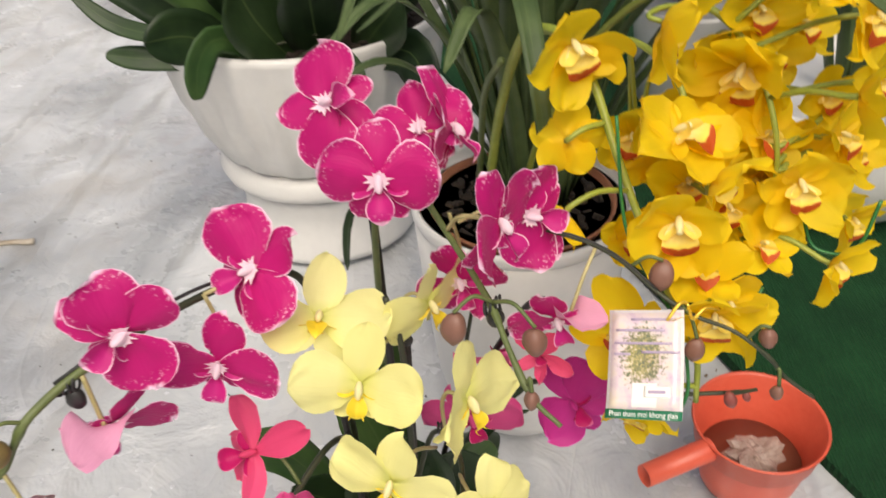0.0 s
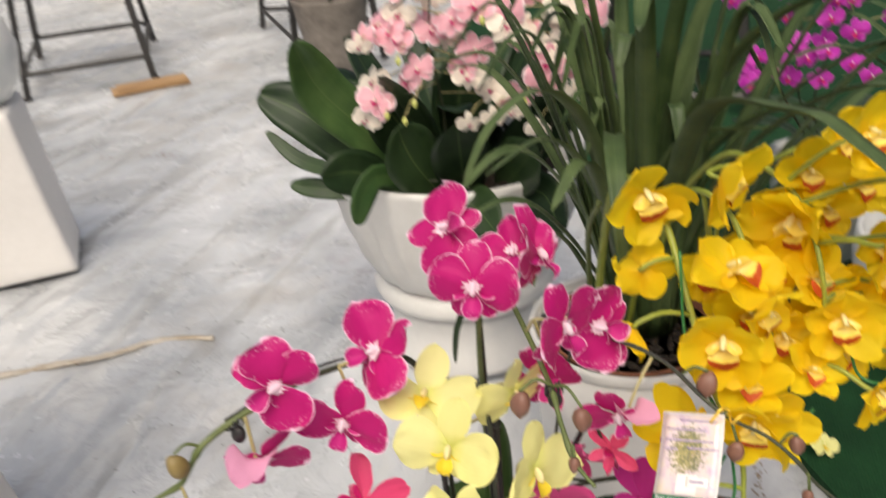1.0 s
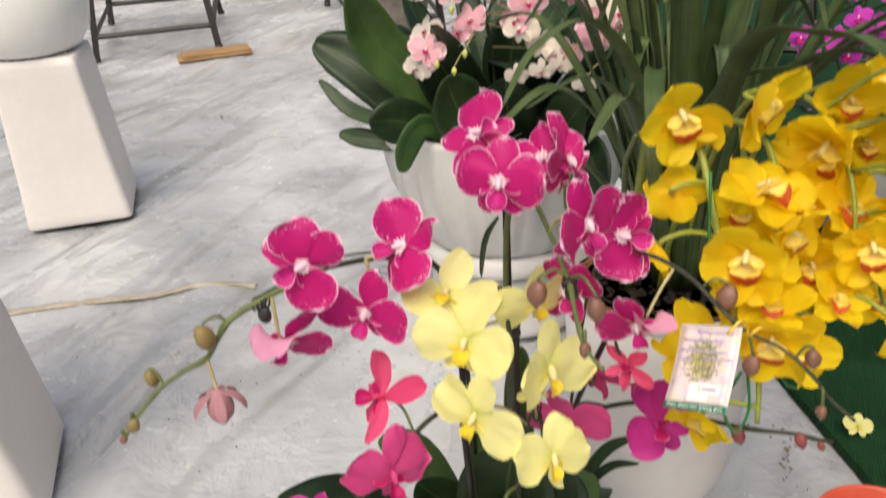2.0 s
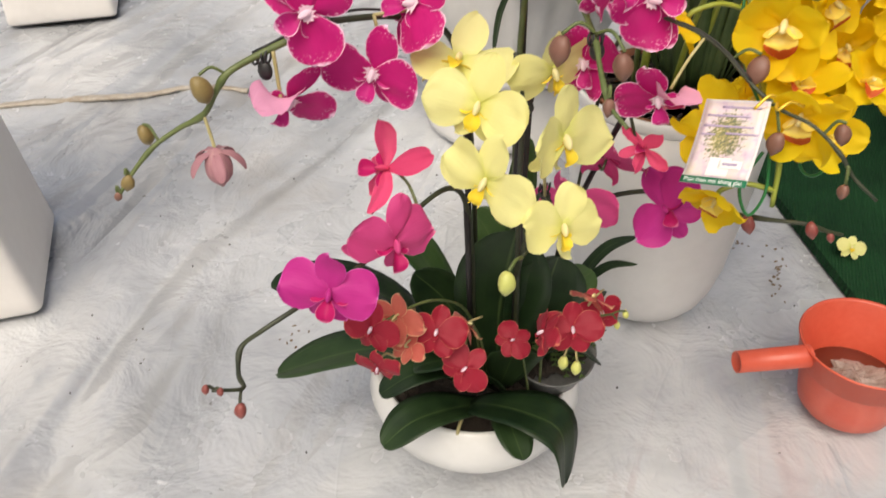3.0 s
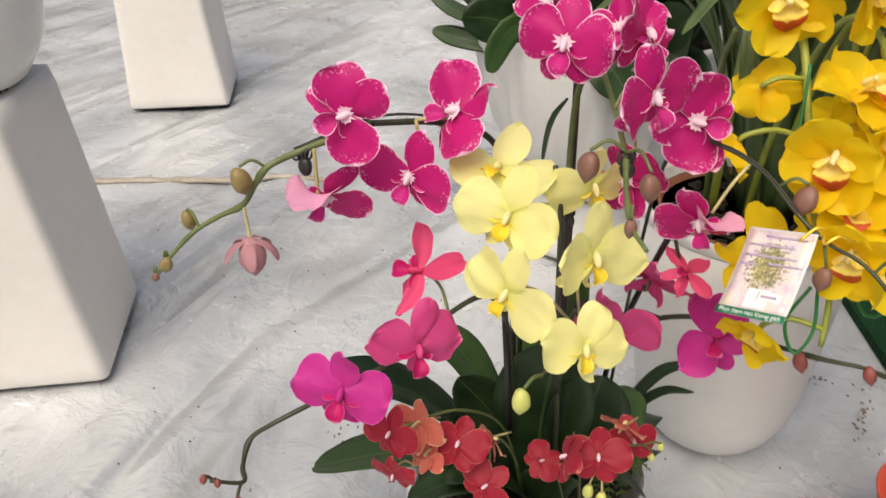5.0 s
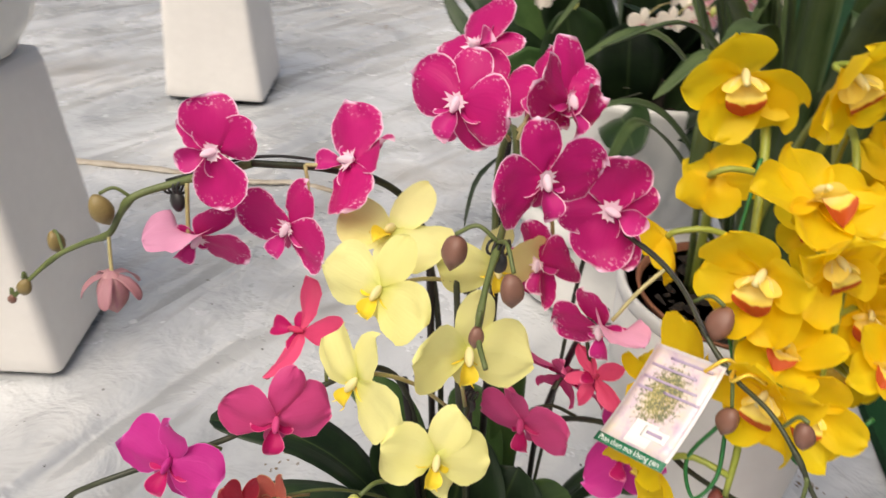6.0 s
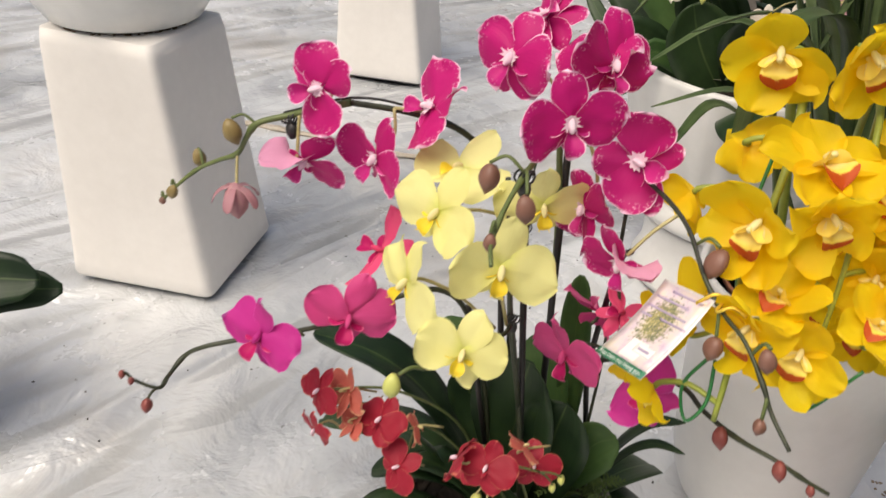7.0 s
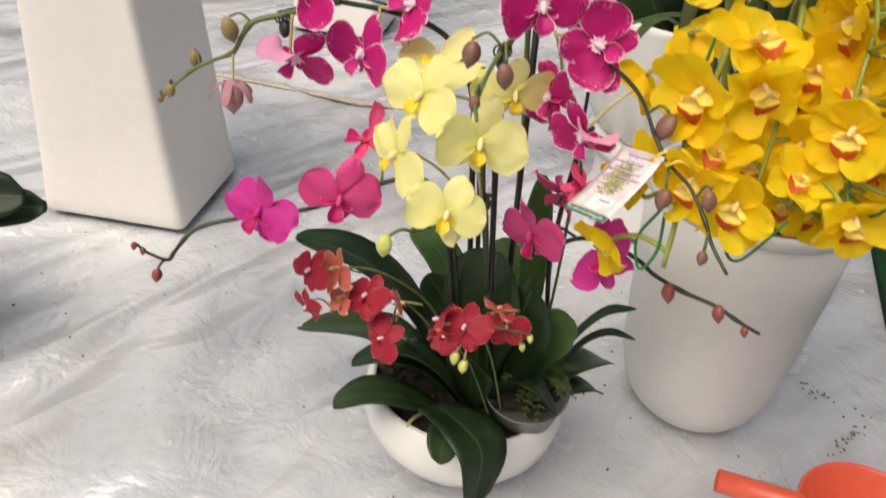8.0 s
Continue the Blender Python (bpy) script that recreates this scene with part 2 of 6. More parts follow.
def tarp_material():
    m, nt, b, _ = nodes_of("silver grey plastic sheet")
    obj = nt.nodes.new("ShaderNodeTexCoord").outputs["Object"]
    warp = noise_node(nt, 1.4, 5, 0.6, coords=obj, distortion=0.8)
    fine = noise_node(nt, 26, 5, 0.65, coords=obj)
    dirt = noise_node(nt, 2.2, 6, 0.62, coords=obj)
    speck = noise_node(nt, 70, 2, 0.5, coords=obj)
    # broad pale and grey tones: glossy highlights and shade painted into the colour
    base = ramp_node(nt, warp.outputs["Fac"], (0.30, (0.34, 0.356, 0.376)), (0.48, (0.53, 0.546, 0.566)), (0.66, (0.72, 0.735, 0.75)))
    dirty = ramp_node(nt, dirt.outputs["Fac"], (0.54, (0, 0, 0)), (0.74, (0.6, 0.6, 0.6)))
    col = mix_node(nt, dirty.outputs["Color"], base.outputs["Color"], (0.46, 0.415, 0.36))
    spk = ramp_node(nt, speck.outputs["Fac"], (0.755, (0, 0, 0)), (0.78, (0.6, 0.6, 0.6)))
    col = mix_node(nt, spk.outputs["Color"], col, (0.12, 0.10, 0.08))
    nt.links.new(col, b.inputs["Base Color"])
    rr = nt.nodes.new("ShaderNodeMapRange")
    rr.inputs[3].default_value, rr.inputs[4].default_value = 0.10, 0.44
    nt.links.new(dirt.outputs["Fac"], rr.inputs[0])
    nt.links.new(rr.outputs[0], b.inputs["Roughness"])
    b.inputs["Specular IOR Level"].default_value = 0.5
    b.inputs["Metallic"].default_value = 0.22
    wr = add(nt, "ShaderNodeTexNoise", Scale=2.6, Detail=2.0, Roughness=0.4, Distortion=0.5)
    nt.links.new(obj, wr.inputs["Vector"])
    ridge = maths(nt, "ABSOLUTE", maths(nt, "MULTIPLY_ADD", wr.outputs["Fac"], 2.0, -1.0))
    mp = nt.nodes.new("ShaderNodeMapping")
    mp.inputs["Rotation"].default_value = (0, 0, radians(24))
    mp.inputs["Scale"].default_value = (2.4, 0.7, 1)
    nt.links.new(obj, mp.inputs["Vector"])
    fold = noise_node(nt, 1.3, 1.2, 0.4, coords=mp.outputs[0], distortion=1.6)
    mq = nt.nodes.new("ShaderNodeMapping")
    mq.inputs["Rotation"].default_value = (0, 0, radians(-58))
    mq.inputs["Scale"].default_value = (3.0, 0.8, 1)
    nt.links.new(obj, mq.inputs["Vector"])
    fold2 = noise_node(nt, 1.4, 1.2, 0.4, coords=mq.outputs[0], distortion=1.4)
    crumple = noise_node(nt, 9, 4, 0.6, coords=obj, distortion=0.5)
    creases = []
    for size, turn, long, deep in ((1.6, 25, 0.22, 0.045), (3.0, -50, 0.25, 0.028), (5.0, 62, 0.3, 0.014)):
        mv = nt.nodes.new("ShaderNodeMapping")
        mv.inputs["Rotation"].default_value = (0, 0, radians(turn))
        mv.inputs["Scale"].default_value = (1, long, 1)
        nt.links.new(obj, mv.inputs["Vector"])
        line = noise_node(nt, size, 1.0, 0.4, coords=mv.outputs[0], distortion=0.5)
        near = maths(nt, "ABSOLUTE", maths(nt, "ADD", line.outputs["Fac"], -0.5))
        peak = ramp_node(nt, near, (0.0, (1, 1, 1)), (0.012, (0.55, 0.55, 0.55)), (0.05, (0, 0, 0)))
        creases.append(maths(nt, "MULTIPLY", peak.outputs["Color"], deep))
    h = maths(nt, "ADD", maths(nt, "MULTIPLY", maths(nt, "POWER", ridge, 1.0), 0.12), maths(nt, "MULTIPLY", fine.outputs["Fac"], 0.018))
    h = maths(nt, "ADD", h, maths(nt, "MULTIPLY", fold.outputs["Fac"], 0.8))
    h = maths(nt, "ADD", h, maths(nt, "MULTIPLY", fold2.outputs["Fac"], 0.8))
    h = maths(nt, "ADD", h, maths(nt, "MULTIPLY", crumple.outputs["Fac"], 0.17))
    for crease in creases:
        h = maths(nt, "ADD", h, crease)
    bump_to(nt, b, h, 0.9, 0.10)
    return m


TARP = tarp_material()


def carpet_material():
    m, nt, b, _ = nodes_of("green ribbed mat")
    obj = nt.nodes.new("ShaderNodeTexCoord").outputs["Object"]
    w = add(nt, "ShaderNodeTexWave", Scale=60.0, Distortion=0.6, Detail=2.0)
    w.inputs["Detail Scale"].default_value = 3.0
    nt.links.new(obj, w.inputs["Vector"])
    n = noise_node(nt, 9, 5, coords=obj)
    fz = noise_node(nt, 240, 3, coords=obj)
    f = maths(nt, "ADD", maths(nt, "MULTIPLY", n.outputs["Fac"], 0.6), maths(nt, "MULTIPLY", fz.outputs["Fac"], 0.4))
    r = ramp_node(nt, f, (0.3, (0.004, 0.024, 0.009)), (0.7, (0.011, 0.060, 0.020)))
    nt.links.new(r.outputs["Color"], b.inputs["Base Color"])
    b.inputs["Roughness"].default_value = 0.9
    b.inputs["Specular IOR Level"].default_value = 0.2
    h = maths(nt, "ADD", maths(nt, "MULTIPLY", w.outputs["Fac"], 0.7), maths(nt, "MULTIPLY", fz.outputs["Fac"], 0.5))
    bump_to(nt, b, h, 0.7, 0.004)
    return m


CARPET = carpet_material()
WATER, _nt, _b, _o = nodes_of("murky water")
_b.inputs["Base Color"].default_value = (0.20, 0.075, 0.045, 1)
_b.inputs["Roughness"].default_value = 0.06
BAG = plain_material("crumpled clear plastic bag", (0.22, 0.15, 0.12), (0.42, 0.33, 0.29), 30, 0.22, 0.5, 0.004)
TAG_WHITE = plain_material("glossy printed card", (0.66, 0.62, 0.62), (0.74, 0.71, 0.71), 60, 0.25, 0.02)


# ---- building blocks ----
PLACE = {}


def thing(name, at, label, category, group="", mesh=None, mat=None, kind="", m=None):
    ob = new(name, mesh)
    if mesh is not None and mat is not None:
        mesh.materials.append(mat)
    w = m if m is not None else Matrix.Translation(at)
    ob.matrix_basis = w
    PLACE[ob] = w
    return tagged(ob, label, category, group, kind)


def part(name, mesh, mat, parent, label="", m=None):
    """Links a mesh as one object under a thing or a part; m is its pose in the world (or that of the thing)."""
    if mat is not None and not mesh.materials:
        mesh.materials.append(mat)
    ob = new(name, mesh)
    ob.parent = parent
    w = Matrix.Identity(4) if m is None else m
    PLACE[ob] = w
    ob.matrix_basis = PLACE[parent].inverted() @ w
    return tagged(ob, label)


def mesh_from(name, verts, faces, uvs=None, smooth=True):
    me = bpy.data.meshes.new(name)
    me.from_pydata([tuple(v) for v in verts], [], faces)
    if uvs is not None:
        layer = me.uv_layers.new(name="UVMap")
        for lp in me.loops:
            layer.data[lp.index].uv = uvs[lp.vertex_index]
    if smooth:
        me.polygons.foreach_set("use_smooth", [True] * len(me.polygons))
    me.update()
    return me


def spline(points, n):
    """n+1 points on a smooth curve through the given ones."""
    p = [Vector(q) for q in points]
    if len(p) == 2:
        return [p[0].lerp(p[1], i / n) for i in range(n + 1)]
    p = [2 * p[0] - p[1]] + p + [2 * p[-1] - p[-2]]
    out = []
    for i in range(n + 1):
        s = i / n * (len(p) - 3)
        k = min(int(s), len(p) - 4)
        t = s - k
        a, b, c, d = p[k:k + 4]
        out.append(0.5 * (2 * b + (c - a) * t + (2 * a - 5 * b + 4 * c - d) * t * t + (3 * b - a - 3 * c + d) * t ** 3))
    return out


def frames_along(pts, up=(0, 0, 1)):
    up = Vector(up)
    out = []
    side = None
    for i, p in enumerate(pts):
        t = (pts[min(i + 1, len(pts) - 1)] - pts[max(i - 1, 0)]).normalized()
        if side is None:
            side = t.cross(up)
            if side.length < 0.1:
                side = t.cross(Vector((1, 0, 0.3)))
        else:
            side = side - t * side.dot(t)
        side.normalize()
        out.append((t, side.copy(), side.cross(t).normalized()))
    return out


def tube_data(points, radius, n=16, sides=8, taper=1.0, bulges=()):
    pts = spline(points, n)
    fr = frames_along(pts)
    verts, faces = [], []
    for i, (p, (t, s, u)) in enumerate(zip(pts, fr)):
        k = i / n
        r = radius * (1 + (taper - 1) * k)
        for at, amount in bulges:
            r *= 1 + amount * math.exp(-((k - at) / 0.025) ** 2)
        for j in range(sides):
            a = 2 * math.pi * j / sides
            verts.append(p + (s * math.cos(a) + u * math.sin(a)) * r)
    for i in range(n):
        for j in range(sides):
            a, b = i * sides + j, i * sides + (j + 1) % sides
            faces.append((a, b, b + sides, a + sides))
    faces.append(tuple(reversed(range(sides))))
    faces.append(tuple(range(n * sides, (n + 1) * sides)))
    return verts, faces


def tube(name, points, radius, n=16, sides=8, taper=1.0, bulges=()):
    return mesh_from(name, *tube_data(points, radius, n, sides, taper, bulges))


def joined(name, pieces, smooth=True):
    verts, faces = [], []
    for v, f in pieces:
        o = len(verts)
        verts += v
        faces += [tuple(i + o for i in q) for q in f]
    return mesh_from(name, verts, faces, smooth=smooth)


def lathe(name, profile, sides=48, wobble=0.0, flutes=0, twist=0.0, depth=0.0):
    """Turns a closed or open profile of (radius, height) round z; flutes cut twisted grooves into it."""
    verts, faces = [], []
    for k, row in enumerate(profile):
        r, z = row[:2]
        w = row[2] if len(row) > 2 else 0.0
        for j in range(sides):
            a = 2 * math.pi * j / sides
            q = r * (1 + wobble * math.sin(3 * a + z * 9))
            if flutes and w:
                q -= depth * w * (0.5 + 0.5 * math.cos(flutes * (a + twist * z))) ** 3
            verts.append((q * math.cos(a), q * math.sin(a), z))
    for k in range(len(profile) - 1):
        for j in range(sides):
            a, b = k * sides + j, k * sides + (j + 1) % sides
            faces.append((a, b, b + sides, a + sides))
    if profile[0][0] > 1e-4:
        faces.append(tuple(reversed(range(sides))))
    if profile[-1][0] > 1e-4:
        n = (len(profile) - 1) * sides
        faces.append(tuple(range(n, n + sides)))
    return mesh_from(name, verts, faces)


def box_data(sx, sy, sz, at=(0, 0, 0), bevel=0.0):
    bm = bmesh.new()
    bmesh.ops.create_cube(bm, size=1)
    for v in bm.verts:
        v.co = Vector((v.co.x * sx, v.co.y * sy, v.co.z * sz)) + Vector(at)
    if bevel:
        bmesh.ops.bevel(bm, geom=bm.edges[:], offset=bevel, segments=2, affect="EDGES", profile=0.5)
    bm.verts.index_update()
    data = [v.co.copy() for v in bm.verts], [tuple(v.index for v in f.verts) for f in bm.faces]
    bm.free()
    return data


def bar_data(a, b, w):
    """A square bar from a to b."""
    return tube_data([a, b], w * 0.7, 1, 4)


def petal_data(angle, length, width, p=0.55, q=0.6, cup=0.0, bend=0.0, z0=0.0, ruffle=0.0, roll=0.0, tip=0.0, nu=8, nv=10, seed=0, start=0.0, twist=0.0):
    """A petal from the flower's middle outwards. angle 0 is up, positive to the right; cup lifts its sides, bend its end."""
    verts, uvs, faces = [], [], []
    ca, sa = math.cos(radians(angle)), math.sin(radians(angle))
    for j in range(nv + 1):
        v = (1 - math.cos(math.pi * j / nv)) / 2
        c = p
        if v > c:
            w = 0.5 * width * max(1 - ((v - c) / (1 - c)) ** 2.3, 0.0) ** (1 / 1.9)
        else:
            w = 0.5 * width * (0.14 + 0.86 * math.sin(math.pi / 2 * v / c) ** (2 * q))
        if j == nv:
            w = 0.5 * width * 0.10
        for i in range(nu + 1):
            u = 2 * i / nu - 1
            x, y = u * w, start + v * length
            z = z0 + bend * length * v * v + cup * abs(u) ** 1.6 * w + tip * length * max(0, v - 0.7) ** 2 * 6
            z += ruffle * (noise.noise((u * 1.7 + seed * 7.1, v * 2.7, seed * 3.3)) + 0.6 * noise.noise((u * 4 + seed, v * 6, seed))) * (0.25 + 0.75 * max(abs(u), v))
            z += roll * u * v * length
            if twist:
                q = twist * min(1.0, 2.2 * v)
                x, z = u * w * math.cos(q), z + u * w * math.sin(q)
            verts.append((x * ca + y * sa, -x * sa + y * ca, z))
            uvs.append((i / nu, v))
    for j in range(nv):
        for i in range(nu):
            a = j * (nu + 1) + i
            faces.append((a, a + 1, a + nu + 2, a + nu + 1))
    return verts, faces, uvs


def petal(name, *args, **kw):
    return mesh_from(name, *petal_data(*args, **kw))


def shell(name, pieces):
    """Several petal sheets as one mesh, with their UVs."""
    verts, faces, uvs = [], [], []
    for v, f, t in pieces:
        o = len(verts)
        verts += v
        uvs += t
        faces += [tuple(i + o for i in q) for q in f]
    return mesh_from(name, verts, faces, uvs)


def turned(piece, m):
    v, f, t = piece
    return [tuple(m @ Vector(q)) for q in v], f, t


def ball_data(rx, ry, rz, at=(0, 0, 0), nu=10, nv=8, point=0.0, ribs=0.0):
    verts, faces, uvs = [], [], []
    for j in range(nv + 1):
        th = math.pi * j / nv
        for i in range(nu):
            a = 2 * math.pi * i / nu
            s = max(math.sin(th), 0.02) * (1 - point * max(0, math.cos(th)) ** 2)
            s *= 1 + ribs * math.cos(3 * a)
            verts.append((at[0] + rx * s * math.cos(a), at[1] + ry * s * math.sin(a), at[2] + rz * math.cos(th)))
            uvs.append((i / nu, j / nv))
    for j in range(nv):
        for i in range(nu):
            a, b = j * nu + i, j * nu + (i + 1) % nu
            faces.append((a, a + nu, b + nu, b))
    return verts, faces, uvs


def leaf(name, points, width, n=14, fold=0.25, thick=0.0016, up=(0, 0, 1), p=0.75, q=0.55, wave=0.0, cols=6, oval=True):
    """A leaf with thickness along a curve: widest past the middle, folded along its rib."""
    pts = spline(points, 4 * n)
    pts = [pts[round(4 * n * (math.sin(math.pi / 2 * i / n) if oval else i / n))] for i in range(n + 1)]
    fr = frames_along(pts, up)
    verts, uvs, faces = [], [], []
    row = 2 * (cols + 1)
    seed = sum(points[0]) * 31.7
    for i, (pt, (t, s, u)) in enumerate(zip(pts, fr)):
        v = math.sin(math.pi / 2 * i / n) if oval else i / n
        if oval:
            w = 0.5 * width * (max(0.0, 1 - ((v - 0.58) / 0.42) ** 2.4) ** 0.5 if v > 0.58 else 0.34 + 0.66 * math.sin(math.pi / 2 * v / 0.58))
        else:
            w = 0.5 * width * max(0.02, math.sin(math.pi * (0.06 + 0.925 * v) ** p)) ** q
        if i == n:
            w = max(w * 0.3, width * 0.05)
        for face in (1, -1):
            for k in range(cols + 1):
                x = 2 * k / cols - 1
                lift = fold * abs(x) * w + wave * width * noise.noise((v * 3 + seed, x * 1.3, seed))
                h = thick * (1 - 0.75 * abs(x)) * 0.5 * face
                verts.append(pt + s * (x * w) + u * (lift + h))
                uvs.append((k / cols, v))
    for i in range(n):
        a = i * row
        for k in range(cols):
            faces.append((a + k, a + k + 1, a + row + k + 1, a + row + k))
            b = a + cols + 1 + k
            faces.append((b + 1, b, b + row, b + row + 1))
        faces.append((a, a + row, a + row + cols + 1, a + cols + 1))
        faces.append((a + cols, a + row - 1, a + 2 * row - 1, a + row + cols))
    faces.append(tuple(range(cols, -1, -1)) + tuple(range(cols + 1, row)))
    e = n * row
    faces.append(tuple(range(e, e + cols + 1)) + tuple(range(e + row - 1, e + cols, -1)))
    return mesh_from(name, verts, faces, uvs)


def facing(at, way, up=(0, 0, 1), size=1.0, spin=0.0):
    """The pose of a flower at a place that faces along way with its top towards up."""
    z = Vector(way).normalized()
    y = Vector(up) - z * Vector(up).dot(z)
    if y.length < 1e-3:
        y = Vector((0, 1, 0))
    y.normalize()
    x = y.cross(z)
    m = Matrix((x, y, z)).transposed().to_4x4()
    return Matrix.Translation(at) @ m @ Matrix.Rotation(radians(spin), 4, "Z") @ Matrix.Diagonal((size, size, size, 1))


# ---- flower kinds: each bloom in its own unit, about one across; a tepal is (angle from the top, length, bend forward) ----
MOTH = dict(d=(0, 0.45, -0.05), l=(-84, 0.52, -0.08), r=(84, 0.52, -0.08), a=(-150, 0.38, -0.35), b=(150, 0.38, -0.35))
BOAT = dict(d=(0, 0.50, 0.60), l=(-80, 0.54, 0.45), r=(80, 0.54, 0.45), a=(-145, 0.53, 0.25), b=(145, 0.53, 0.25))


def splash(points, inner, outer, z, seed):
    """A small ragged star, cupped forwards, round the column."""
    rnd = random.Random(seed)
    verts, uvs, faces = [(0, 0, z)], [(0.5, 0.5)], []
    for k in range(2 * points):
        a = math.pi * k / points + rnd.uniform(-0.12, 0.12)
        r = (outer if k % 2 else inner) * rnd.uniform(0.75, 1.25)
        verts.append((r * math.cos(a), r * math.sin(a) + 0.01, z + 0.035 * (r / outer)))
        uvs.append((0.5 + 0.3 * math.cos(a), 0.5 + 0.3 * math.sin(a)))
    for k in range(2 * points):
        faces.append((0, k + 1, (k + 1) % (2 * points) + 1))
    return verts, faces, uvs


def moth_orchid(tepal, lip_mat, col_mat, seed, shape=MOTH, sepal_w=0.31, petal_w=0.50, low_w=0.25, lip_k=1.0, cup=-0.18, ruff=0.05, star=0.0, loose=0.0, pointed=0.56, tendrils=False, pale=""):
    """A moth orchid: three sepals, two broad wings, a lip of three lobes with two tendrils, and the column."""
    rnd = random.Random(seed)
    j = lambda a: rnd.uniform(-a, a)
    meshes = []
    for key, nm, wide, ref in (("d", "sepal", sepal_w, 0.45), ("a", "sepal", low_w, 0.38), ("b", "sepal", low_w, 0.38), ("l", "petal", petal_w, 0.52), ("r", "petal", petal_w, 0.52)):
        ang, ln, bend, *turn_by = shape[key]
        side = -1 if key in "la" else 1
        k = ln / ref
        me = petal(nm, ang + j(loose * 8), ln, wide * k ** 0.4 * (1 + j(0.05)), pointed - (0.04 if nm == "sepal" else 0), 0.52, cup=cup + j(0.16), bend=bend + j(loose * 0.25),
                   z0=0.012 if nm == "petal" else -0.014, ruffle=ruff * (1 if nm == "petal" else 0.7), roll=side * 0.06 + j(0.14), twist=turn_by[0] if turn_by else 0.0, seed=seed + ord(key), nu=10 if nm == "petal" else 8, nv=12)
        me.materials.append(MAGENTA_BACK if key == pale else tepal)
        meshes.append((nm, me))
    turn = Matrix.Translation((0, -0.03, 0.035)) @ Matrix.Rotation(radians(-34), 4, "X")
    lobes = [turned(petal_data(180, 0.25, 0.19, 0.66, 0.75, cup=0.55, bend=0.10, tip=-0.55, ruffle=0.02, seed=seed, nu=8, nv=10), turn)]
    for sg in (-1, 1):
        lobes.append(turned(petal_data(sg * 115, 0.17, 0.15, 0.62, 0.6, cup=0.6, bend=0.5, ruffle=0.02, seed=seed + sg, nu=6, nv=8), Matrix.Translation((0, -0.03, 0.03)) @ Matrix.Rotation(radians(sg * 52), 4, "Y") @ Matrix.Rotation(radians(-22), 4, "X")))
        if tendrils:
            lobes.append(turned(petal_data(180 + sg * 14, 0.06, 0.014, 0.5, 0.4, bend=0.4, tip=0.8, start=0.21, seed=seed, nu=2, nv=8), turn))
    lip = shell("lip", [turned(q, Matrix.Diagonal((lip_k, lip_k, lip_k, 1))) for q in lobes])
    lip.materials.append(lip_mat)
    meshes.append(("lip", lip))
    bits = [turned(ball_data(0.032, 0.046, 0.075, nu=10, nv=7), Matrix.Translation((0, -0.005, 0.06)) @ Matrix.Rotation(radians(48), 4, "X")), ball_data(0.026, 0.020, 0.020, (0, -0.045, 0.085), 8, 5)]
    if star:
        bits.append(splash(11, 0.062 * star, 0.098 * star, 0.030, seed))
    col = shell("flower", bits)
    col.materials.append(col_mat)
    return col, meshes


def boat_orchid(seed, shape=BOAT, loose=0.0):
    """A cymbidium bloom: five broad cupped tepals, a hooped lip with a red rim and a stout column."""
    rnd = random.Random(seed)
    j = lambda a: rnd.uniform(-a, a)
    meshes = []
    for key, nm, wide in (("d", "sepal", 0.52), ("a", "sepal", 0.50), ("b", "sepal", 0.50), ("l", "petal", 0.45), ("r", "petal", 0.45)):
        ang, ln, bend = shape[key]
        me = petal(nm, ang + j(loose * 10), ln * (1 + j(0.04)), wide, 0.50, 0.42, cup=0.42 + j(0.2), bend=bend + j(loose * 0.3), z0=-0.03 if nm == "sepal" else 0.0, ruffle=0.07,
                   roll=j(0.25), tip=-0.25 if nm == "petal" else 0.0, seed=seed + ord(key), nu=9, nv=12)
        me.materials.append(GOLD)
        meshes.append((nm, me))
    mid = turned(petal_data(180, 0.28, 0.31, 0.80, 0.25, cup=0.40, bend=0.05, tip=-1.0, ruffle=0.03, seed=seed, nu=12, nv=18), Matrix.Translation((0, 0.0, 0.02)) @ Matrix.Rotation(radians(-42), 4, "X"))
    walls = [turned(petal_data(180 + sg * 34, 0.21, 0.20, 0.6, 0.4, cup=0.5, bend=0.35, seed=seed + sg, nu=6, nv=8), Matrix.Translation((sg * 0.02, 0.02, 0.01)) @ Matrix.Rotation(radians(sg * 60), 4, "Y") @ Matrix.Rotation(radians(-44), 4, "X")) for sg in (-1, 1)]
    for verts, faces, uvs in walls:
        uvs[:] = [(u, 0.58 + v * 0.12) for u, v in uvs]
    lip = shell("lip", [mid, *walls])
    lip.materials.append(GOLD_LIP)
    meshes.append(("lip", lip))
    col = shell("flower", [turned(ball_data(0.036, 0.034, 0.09, nu=10, nv=8), Matrix.Translation((0, 0.04, 0.10)) @ Matrix.Rotation(radians(22), 4, "X")), ball_data(0.034, 0.030, 0.026, (0, 0.010, 0.165), 10, 6)])
    col.materials.append(LEMON_COL)
    return col, meshes


